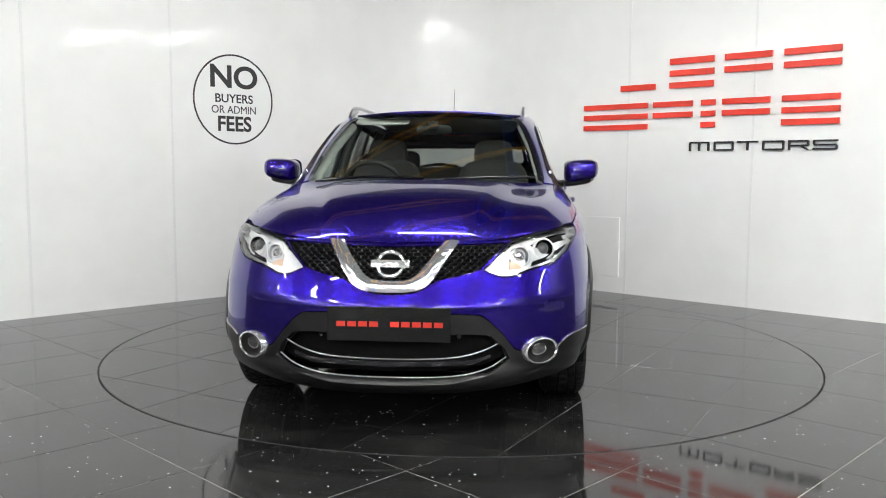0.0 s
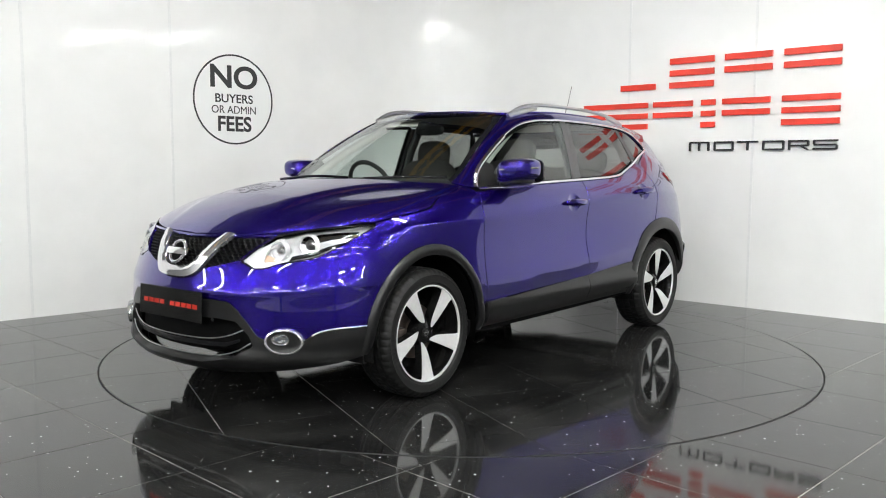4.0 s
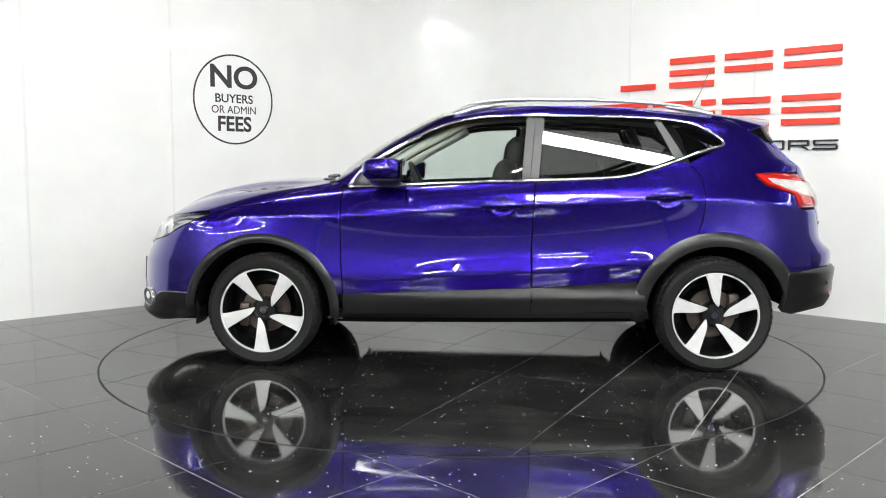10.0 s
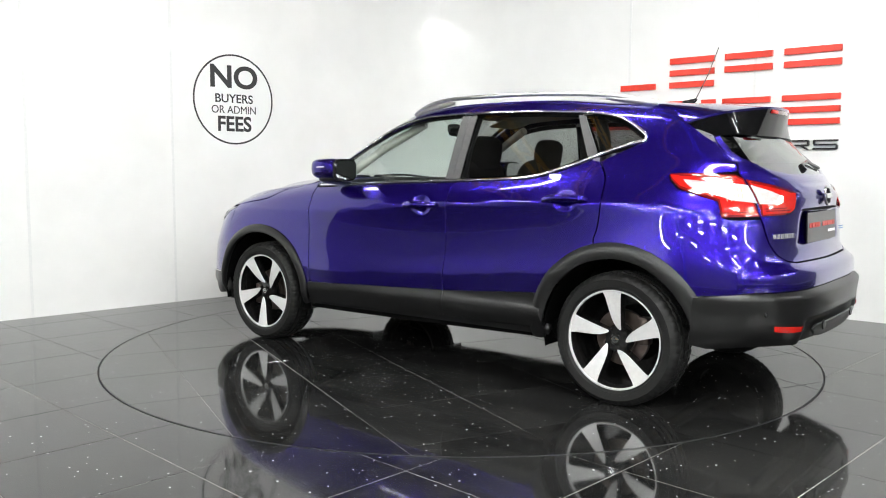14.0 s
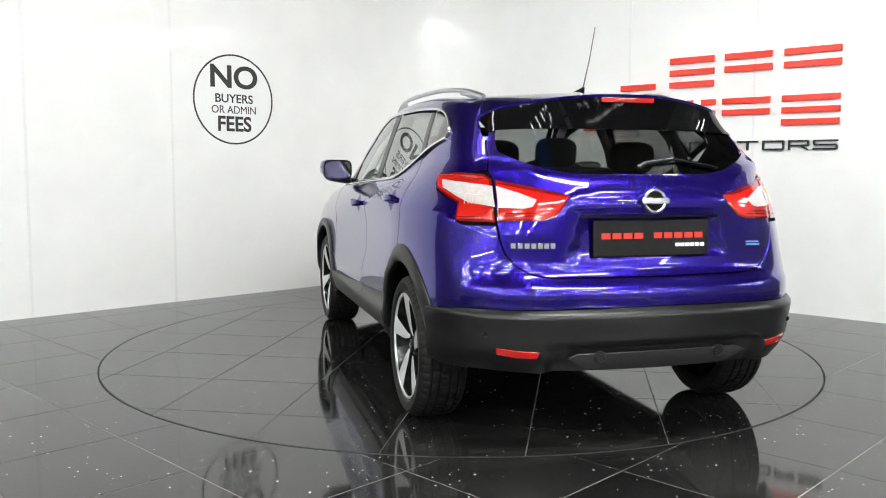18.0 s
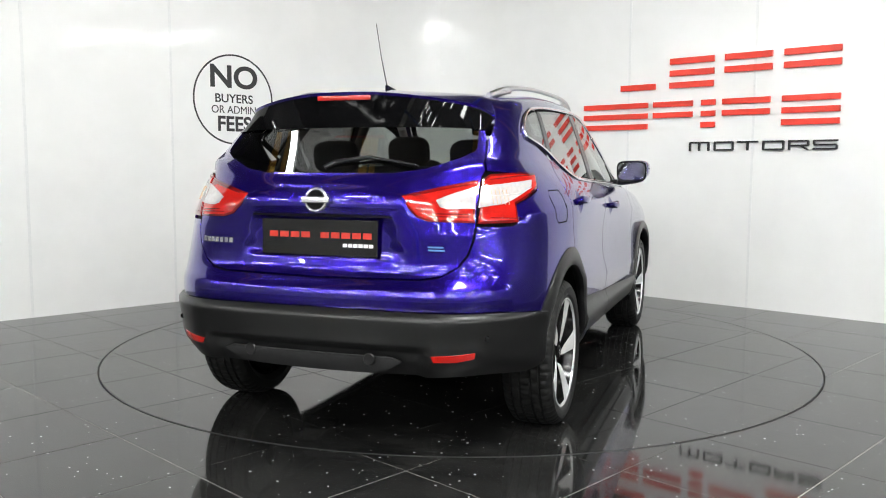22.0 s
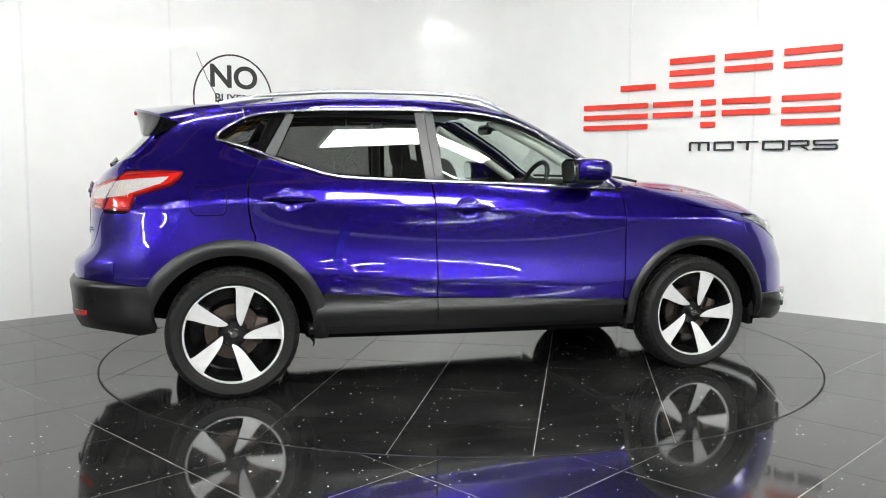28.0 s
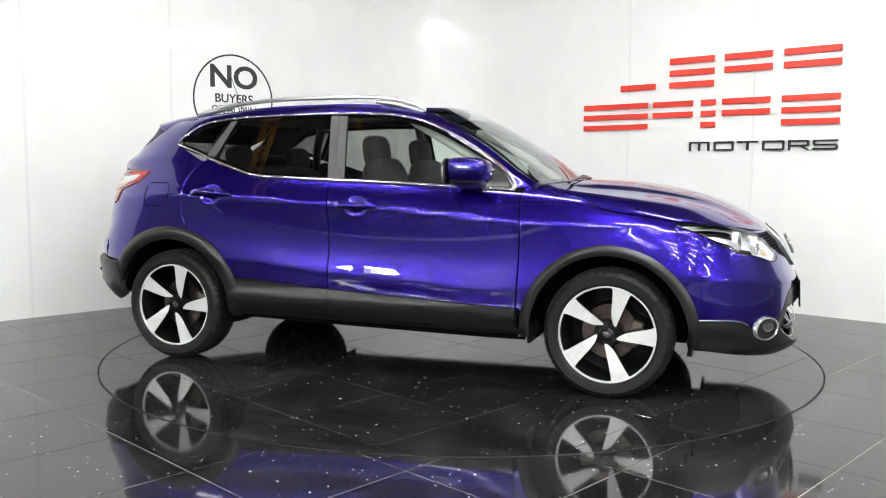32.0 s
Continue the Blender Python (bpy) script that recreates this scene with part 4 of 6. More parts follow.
# ---- painted panels
gap = 0.004
seam = smooth2([(1.645, .914), (1.50, .938), (1.382, .953), (1.28, .972), (1.215, 1.003), (1.15, 1.028), (1.06, 1.045), (.98, 1.062), (.925, 1.076)], 4)
fender = seam + [(.885, 1.084)] \
    + smooth2([(.848 + gap, 1.055), (.857 + gap, .908), (.855 + gap, .676), (.842 + gap, .45)], 4) \
    + arc(AXF, HUB, ARCH_F, 168, 32, 18) + [(1.688, .70), (1.664, .78), (1.648, .85)]
both("front_fender", fender, "side", M_paint, car)
fd = smooth2([(.848 - gap, 1.052), (.857 - gap, .908), (.855 - gap, .676), (.842 - gap, .442)], 4) + [(-.258 + gap, .49)] + smooth2([(-.258 + gap, .72), (-.266 + gap, .95), (-.277 + gap, 1.098)], 3)[0:] + smooth2([(-.1, 1.094), (.3, 1.079), (.6, 1.065), (.80, 1.052)], 3)
def cup_outline(x, z):
    return arc(x, z, .058, 0, 360, 36, 1.3)[:-1]


fdoors = both("front_door", fd, "side", M_paint, car, holes=[cup_outline(-.085, .967)])
rd = smooth2([(-.277 - gap, 1.098), (-.266 - gap, .95), (-.258 - gap, .72), (-.258 - gap, .49)], 3) + [(-.86, .533)] + arc(AXR, HUB, ARCH_R, 24, 76, 8) \
    + smooth2([(-1.205, .835), (-1.224, .889), (-1.237, 1.035), (-1.222, 1.135), (-1.165, 1.215)], 4) + smooth2([(-1.12, 1.222), (-.947, 1.163), (-.784, 1.122), (-.5, 1.108)], 4)
rdoors = both("rear_door", rd, "side", M_paint, car, holes=[cup_outline(-1.035, 1.018)])
tg_side = [(.634, 1.135), (.648, 1.17), (.640, 1.215), (.632, 1.25), (.618, 1.30), (.594, 1.37), (.562, 1.43)]


def seen_from_side(pts, dy):
    """The side view of a line given in the rear view, moved outward by dy."""
    out = []
    for y, z in pts:
        h, n = touch((-5.0, y + dy, z), (1, 0, 0))
        out.append((h.x, h.z))
    return out


quarter = smooth2([(-1.165 - 2 * gap, 1.215), (-1.222 - 2 * gap, 1.135), (-1.237 - 2 * gap, 1.035), (-1.224 - 2 * gap, .889), (-1.205 - 2 * gap, .835)], 4) \
    + arc(AXR, HUB, ARCH_R, 77, 148, 10) + [(-1.735, .594), (-1.905, .606), (-1.90, .78), (-1.83, .947)] \
    + [(-1.806, .957), (-1.792, 1.026), (-1.70, 1.054), (-1.60, 1.086), (-1.56, 1.122), (-1.546, 1.15)] + [(-1.56, 1.158), (-1.70, 1.160)] + seen_from_side(tg_side[1:5], 0.006) + [(-1.655, 1.338), (-1.552, 1.412)] \
    + [(-1.47, 1.472), (-1.40, 1.487), (-1.30, 1.499), (-1.25, 1.503), (-1.24, 1.432), (-1.385, 1.345), (-1.388, 1.318)]
both("rear_quarter_panel", quarter, "side", M_paint, car)
# windscreen outline and the roof side with its A pillar
ws_side = smooth2([(.685, 1.102), (.665, 1.20), (.628, 1.325), (.575, 1.45), (.528, 1.508)], 4)
screen_side = []
for y_, z_ in ws_side:
    h_, n_ = touch((5.0, y_ + .004, z_), (-1, 0, 0))
    screen_side.append((h_.x, h_.z))
cant = smooth2([(.80, 1.075), (.735, 1.165), (.56, 1.285), (.39, 1.378), (.22, 1.445), (.05, 1.478), (-.1, 1.488), (-.284, 1.493), (-.775, 1.485), (-1.101, 1.466), (-1.24, 1.436)], 4) \
    + smooth2([(-1.247, 1.503), (-1.1, 1.515), (-.85, 1.530), (-.38, 1.540), (-.14, 1.536), (.04, 1.524), (.13, 1.516)], 4) + screen_side[::-1] + [(.878, 1.084)]
both("roof_side_rail", cant, "side", M_paint, car, step=0.02)
seam_top = []
for x_, z_ in seam:
    h_, n_ = touch((x_, 3.0, z_), (0, -1, 0))
    seam_top.append((x_ + .001, h_.y - gap * 1.7))
hood = smooth2([(2.098, 0), (2.063, .30), (1.97, .545), (1.82, .712), (1.70, .772)], 5) + seam_top \
    + smooth2([(.975, .60), (1.03, .45), (1.065, .25), (1.08, 0)], 4)
hood_full = hood + [(x, -y) for x, y in hood[::-1][1:-1]]


def hood_shape(p, h):
    """Raised middle between two creases that fan out towards the screen."""
    y, x = abs(p[1]), p[0]
    c = 0.33 + 0.20 * (2.1 - x) / 1.1
    d = (y - c) / 0.038
    return 0.019 / (1 + math.exp(d * 2.2)) * min(1.0, max(0.0, (2.08 - x) / 0.35)) * min(1.0, max(0.0, (x - 0.95) / 0.25))


panel("bonnet", hood_full, "top", M_paint, car, shape=hood_shape, step=0.019)
roofo = smooth2([(.235, 0), (.225, .20), (.19, .36), (.13, .47), (.05, .548)], 4) + smooth2([(-.15, .577), (-.4, .585), (-.85, .572), (-1.12, .55), (-1.30, .515), (-1.42, .46)], 4) + smooth2([(-1.50, .33), (-1.54, .2), (-1.55, 0)], 4)
panel("roof", roofo + [(x, -y) for x, y in roofo[::-1][1:-1]], "top", M_paint, car)

# ---- glass
ws = smooth2([(0, 1.113), (.25, 1.112), (.45, 1.106), (.60, 1.10), (.685, 1.102)], 4) + ws_side[1:] + smooth2([(.47, 1.527), (.36, 1.537), (.2, 1.545), (0, 1.548)], 4)
windscreen = panel("windscreen", ws + [(-x, y) for x, y in ws[::-1][1:-1]], "front", M_glass, car, lift=-0.004, step=0.03, edge=0.004, fair=True)
win_f = smooth2([(.80, 1.078), (.735, 1.16), (.56, 1.275), (.39, 1.365), (.22, 1.432), (.05, 1.466), (-.10, 1.476), (-.232, 1.479)], 4) + [(-.20, 1.118)] + smooth2([(.1, 1.108), (.5, 1.093), (.78, 1.074)], 3)
win_r = [(-.335, 1.479), (-.60, 1.478), (-.775, 1.473), (-.985, 1.461)] + [(-1.09, 1.245)] + smooth2([(-.947, 1.192), (-.784, 1.145), (-.55, 1.131), (-.30, 1.126)], 4)
win_q = [(-1.03, 1.455), (-1.10, 1.451), (-1.235, 1.423), (-1.36, 1.345), (-1.365, 1.325), (-1.225, 1.285), (-1.15, 1.262)]
for w, m_, nm in ((win_f, M_glass, "front_door_glass"), (win_r, M_privacy, "rear_door_glass"), (win_q, M_privacy, "quarter_glass")):
    both(nm, w, "side", m_, car, lift=-0.005, edge=0.004, step=0.04, fair=True, label="dark tinted glass" if m_ is M_privacy else "")


def offset2(poly, d):
    """Move a closed outline outward by d."""
    n = len(poly)
    area = sum(poly[i][0] * poly[(i + 1) % n][1] - poly[(i + 1) % n][0] * poly[i][1] for i in range(n))
    sg = 1 if area > 0 else -1
    out = []
    for i in range(n):
        t = Vector(poly[(i + 1) % n]) - Vector(poly[i - 1])
        t.normalize()
        out.append((poly[i][0] + t.y * d * sg, poly[i][1] - t.x * d * sg))
    return out


for w in (win_f, win_r, win_q):
    w2 = resample(w, .05)
    both("window_seal", offset2(w2, .022), "side", M_dark, car, holes=[offset2(w2, -.006)], lift=-0.014, edge=0.0, step=0.06, label="black inner window seal")
# grey pillar films between the panes
pil = [(-.232, 1.479), (-.281, 1.479), (-.248, 1.112), (-.20, 1.118)]
both("pillar_film", pil, "side", M_pillar, car, lift=-0.001, step=0.04)
pil = [(-.285, 1.479), (-.335, 1.479), (-.30, 1.126), (-.252, 1.112)]
both("pillar_film", pil, "side", M_pillar, car, lift=-0.001, step=0.04)
pil = [(-.985, 1.461), (-1.026, 1.457), (-1.147, 1.252), (-1.09, 1.245)]
both("pillar_film", pil, "side", M_pillar, car, lift=-0.001, step=0.04)


both("mirror_sail", [(.80, 1.078), (.735, 1.16), (.65, 1.222), (.60, 1.20), (.615, 1.085)], "side", M_clad, car, lift=0.0, step=0.04, label="black corner sail behind the mirror")
# black printed border round the screen
both("screen_border", [(y, z) for y, z in ws_side] + [(y - .028, z + (.012 if z < 1.2 else -.012 if z > 1.49 else 0)) for y, z in ws_side[::-1]], "front", M_gloss, car, lift=-0.0005, edge=0.0, step=0.03, label="black printed screen border")


def skin_strip(name, pts, width, kind, material, parent, lift=0.004, n=6, closed=False, mirror=False, label="", height=None):
    """A rounded bead that follows the skin along a line."""
    line2 = [tuple(p) for p in curve_through(pts, n, closed)] if n > 1 else list(pts)
    ray = view(kind)
    P = []
    for p in line2:
        h, nn = touch(*ray(p))
        q = h + nn * lift
        P.append((q.x, -q.y if mirror else q.y, q.z))
    return part(name, tube_bm(P, width / 2, 8, closed, 1.0), material, parent, label, smooth=60)


trim_top = [(.815, 1.068), (.735, 1.170), (.56, 1.288), (.39, 1.378), (.22, 1.445), (.05, 1.478), (-.1, 1.487), (-.284, 1.491), (-.775, 1.484), (-1.101, 1.464), (-1.245, 1.430), (-1.375, 1.35), (-1.382, 1.32)]
trim_low = [(-1.382, 1.318), (-1.221, 1.272), (-1.08, 1.218), (-.947, 1.175), (-.784, 1.132), (-.5, 1.115), (-.284, 1.107), (.2, 1.090), (.6, 1.072), (.815, 1.064)]
for mr in (False, True):
    skin_strip("window_trim", trim_top, 0.016, "side", M_chrome, car, mirror=mr, label="bright chrome window surround")
    skin_strip("window_trim", [(.818, 1.070), (.738, 1.166), (.56, 1.284), (.40, 1.371)], 0.030, "side", M_chrome, car, lift=-.002, mirror=mr, label="broad chrome foot of the window surround")
    skin_strip("window_trim", trim_low, 0.018, "side", M_chrome, car, mirror=mr, label="bright chrome window surround")

# ---- black cladding
for cx, r1, a0, a1, nm in ((AXF, ARCH_F, 4, 176, "front_arch_cladding"), (AXR, ARCH_R, 4, 176, "rear_arch_cladding")):
    zr, ar = (.30, 175) if cx > 0 else (.386, 173)
    o = arc(cx, HUB, r1, a0, a1 if cx > 0 else 174.5, 26) + [(cx - r1 + 0.005, zr), (cx - ARCH_IN, zr)] + arc(cx, HUB, ARCH_IN, ar, 5, 26) + [(cx + ARCH_IN, .30), (cx + r1 - .005, .30)]
    def lip(p, h, cx=cx, r1=r1):
        d = (math.hypot(p[0] - cx, p[1] - HUB) - ARCH_IN) / (r1 - ARCH_IN)
        return 0.013 * math.sin(math.pi * min(1.0, max(0.0, 0.08 + 0.9 * d))) ** 0.8

    both(nm, o, "side", M_clad, car, lift=0.004, edge=0.05, step=0.016, shape=lip)
sill_f = [(.84, .443), (-.256, .488), (-.256, .345), (.84, .325)]
sill_r = [(-.262, .488), (-.86, .530), (-.905, .46), (-.925, .36), (-.262, .345)]


def ramp(v):
    v = min(1.0, max(0.0, v))
    return v * v * (3 - 2 * v)


def sill_shape(p, h):
    t = (p[1] - 0.33) / 0.15
    return 0.018 * ramp((1.0 - t) / 0.28) * (1 - 0.75 * ramp((0.62 - t) / 0.5))


for mr, d1, d2 in ((False, fdoors[0], rdoors[0]), (True, fdoors[1], rdoors[1])):
    panel("door_cladding", sill_f, "side", M_clad, d1, lift=0.006, edge=0.03, mirror=mr, shape=sill_shape)
    panel("door_cladding", sill_r, "side", M_clad, d2, lift=0.006, edge=0.03, mirror=mr, shape=sill_shape)
    panel("sill", [(.88, .325), (-.94, .345), (-.94, .312), (.88, .30)], "side", M_clad, car, lift=0.0, edge=0.05, mirror=mr)

# ---- front bumper, grille opening, lower grille


def sym(pts):
    """Close a half outline given in (angle, z) or (y, z) by its mirror."""
    return pts + [(-a, z) for a, z in pts[::-1] if abs(a) > 1e-6]


grille = smooth2([(0, .842), (.30, .850), (.44, .858), (.505, .856)], 4) + smooth2([(.448, .798), (.39, .736)], 3) + smooth2([(.30, .714), (.20, .695), (.13, .652), (.06, .636), (0, .634)], 4)
lamp_low = [nose(2.132, .398, .741), nose(2.122, .465, .711), nose(2.10, .525, .710), nose(2.048, .60, .736), nose(1.945, .722, .766), nose(1.80, .802, .840), nose(1.655, .822, .902)]
lamp_up = [nose(1.76, .755, .902), nose(1.878, .667, .891), nose(1.96, .58, .874), nose(2.007, .518, .855)]
bump_half = [(0, .846), nose(2.085, .30, .853), nose(2.004, .520, .862), nose(2.08, .449, .797), nose(2.132, .394, .736)] \
    + [(a, z - .005) for a, z in smooth2(lamp_low[1:], 4)] + [nose(1.655, .850, .902)] \
    + [nose(1.66, .87, .78), nose(1.685, .88, .70), nose(1.71, .885, .60)] + [nose(1.75, .88, .44)] \
    + [nose(1.93, .80, .435), nose(1.99, .75, .415), nose(2.03, .72, .385), nose(2.06, .64, .365), nose(2.09, .58, .372), nose(2.12, .52, .40)] \
    + [nose(2.14, .48, .46), nose(2.16, .425, .52), nose(2.18, .385, .552), nose(2.21, .3, .56), (0, .56)]
g_half = [(0, .838)] + [nose(2.095, .30, .846), nose(2.014, .504, .853), nose(2.086, .441, .795), nose(2.138, .385, .739), nose(2.17, .30, .716), nose(2.19, .20, .696), nose(2.2, .13, .654), nose(2.21, .06, .638), (0, .636)]
gh = sym(g_half)
panel("front_bumper", sym(bump_half), "nose", M_paint, car, holes=[gh], step=0.025)
low_half = [(0, .555), nose(2.21, .30, .555), nose(2.18, .385, .547), nose(2.16, .423, .515), nose(2.14, .478, .455), nose(2.12, .52, .395), nose(2.09, .58, .367), nose(2.06, .64, .36),
            nose(2.03, .72, .38), nose(1.99, .755, .41), nose(1.93, .805, .43), nose(1.75, .88, .435), nose(1.74, .88, .30), nose(1.86, .77, .285), nose(2.0, .60, .255), nose(2.1, .4, .235), nose(2.16, .2, .225), (0, .222)]
lg_half = [(0, .47), nose(2.2, .34, .47), nose(2.16, .42, .462), nose(2.13, .48, .40), nose(2.12, .50, .35), nose(2.16, .40, .30), nose(2.21, .25, .272), (0, .265)]
panel("lower_bumper", sym(low_half), "nose", M_clad, car, holes=[sym(lg_half)], lift=0.003, edge=0.05, step=0.016, shape=lambda p, h: .026 * ramp((.345 - p[1]) / .06) * ramp((1.05 - abs(p[0])) / .25), label="black grained lower bumper with air intake")

# ---- tailgate, rear bumper
tg = [(0, .738), (.45, .742), (.525, .754), (.582, .785), (.620, .835), (.637, .89), (.644, .966)] + tg_side[:5] + [(.600, 1.34), (.56, 1.40), (.50, 1.42), (0, 1.425)]
tw = [(0, 1.155), (.30, 1.157), (.42, 1.175), (.545, 1.220), (.592, 1.247), (.598, 1.265), (.587, 1.32), (.575, 1.35), (.53, 1.372), (.42, 1.378), (0, 1.382)]


def gate_shape(p, h):
    """An arched crease between the lamps and a sunk pan round the plate."""
    y, z = abs(p[0]), p[1]
    arch = 1.098 - .035 * (y / .36) ** 4
    d = .012 * ramp((arch - z) / .012 + .5) * ramp((z - .99) / .05) * ramp((.40 - y) / .05)
    side = .335 + .05 * (.985 - z) / .145
    return d - .014 * ramp((side - y) / .075) * ramp((z - .806) / .03) * ramp((.985 - z) / .012)


tailgate = panel("tailgate", sym(tg), "rear", M_paint, car, holes=[sym(tw)], step=0.018, shape=gate_shape)
panel("rear_window", sym(tw), "rear", M_privacy, tailgate, lift=-0.003, edge=0.004, step=0.04, fair=True, label="dark tinted heated rear window")
def wrapped(pts, dy, dz):
    """Points of the rear view moved out by (dy, dz) and given as the tail's angle and height."""
    out = []
    for y, z in pts:
        h, n = touch((-5.0, y + dy, z + dz), (1, 0, 0))
        out.append(tail(h.x, h.y, h.z))
    return out


rb = [tail(-2.06, 0, .730)] + wrapped([(.45, .742), (.525, .754)], .002, -.008) + wrapped([(.582, .785), (.620, .835), (.637, .89), (.644, .948)], .007, -.003) + [tail(-1.86, .77, .945), tail(-1.83, .80, .945),
      tail(-1.90, .79, .78), tail(-1.905, .80, .610), tail(-1.98, .755, .614), tail(-2.10, .55, .618), tail(-2.14, 0, .622)]
panel("rear_bumper", sym(rb), "tail", M_paint, car, step=0.018, shape=lambda p, h: .006 * ramp((.708 - p[1]) / .012) * ramp((p[1] - .60) / .06) * ramp((.95 - abs(p[0])) / .1))
rl = [tail(-2.14, 0, .618), tail(-2.10, .55, .614), tail(-1.98, .755, .610), tail(-1.905, .80, .606), tail(-1.73, .885, .590), tail(-1.71, .88, .372), tail(-1.80, .85, .352), tail(-1.93, .75, .362), tail(-2.05, .56, .366), tail(-2.09, .42, .36), tail(-2.1, .3, .356), tail(-2.1, 0, .353)]
panel("lower_rear_bumper", sym(rl), "tail", M_clad, car, lift=0.003, edge=0.04, step=0.017, shape=lambda p, h: .024 * ramp((.618 - p[1]) / .028) - .010 * ramp((.585 - p[1]) / .09) - .020 * ramp((.482 - p[1]) / .022) * ramp((.50 - abs(p[0])) / .06), label="black grained lower rear bumper")


patch = smooth2([(-1.27, .50), (-1.34, .50), (-1.42, .45), (-1.49, .33), (-1.53, .2), (-1.54, 0)], 4)
outer_e = [(-1.64, 0), (-1.63, .22), (-1.60, .40), (-1.545, .525), (-1.45, .575), (-1.28, .60)]
full_p = patch + [(x, -y) for x, y in patch[::-1][1:]] + [(x, -y) for x, y in outer_e[::-1]] + outer_e[1:]
panel("roof_end", full_p, "top", M_paint, car, lift=-0.003, step=0.03)

# ---- wheels
def tyre_bm():
    seg = 324
    prof = [(.234, .066), (.245, .096), (.250, .1035), (.2535, .1045), (.256, .1025), (.264, .108), (.2665, .1105), (.269, .1095), (.285, .1135), (.303, .1120), (.3055, .1130), (.308, .1105), (.322, .103), (.331, .094), (.3375, .080), (.3395, .068), (.330, .066), (.330, .058), (.3415, .056), (.3422, .030), (.333, .028), (.333, .020), (.3425, .018),
            (.3425, -.018), (.333, -.020), (.333, -.028), (.3422, -.030), (.3415, -.056), (.330, -.058), (.330, -.066), (.3395, -.068), (.3375, -.080), (.331, -.094), (.31, -.11), (.27, -.11), (.24, -.09)]
    bm = bmesh.new()
    rings = []
    for i, (r, h) in enumerate(prof):
        ring = []
        for k in range(seg):
            a = 2 * math.pi * k / seg
            cut = 0.004 if (0.066 < abs(h) < 0.104 and r > 0.32 and k % 6 < 2) else 0.0
            if r > 0.34 and abs(h) < 0.06 and (k + (4 if h > 0 else 0) + int(abs(h) * 80)) % 9 < 2:
                cut = 0.006
            rr = r - cut - .0062 * min(1, max(0, (r - .25) / .08))
            ring.append(bm.verts.new((rr * math.cos(a), h, rr * math.sin(a))))
        rings.append(ring)
    for A, B in zip(rings, rings[1:]):
        for k in range(seg):
            bm.faces.new((A[k], A[(k + 1) % seg], B[(k + 1) % seg], B[k]))
    bmesh.ops.recalc_face_normals(bm, faces=bm.faces)
    return bm


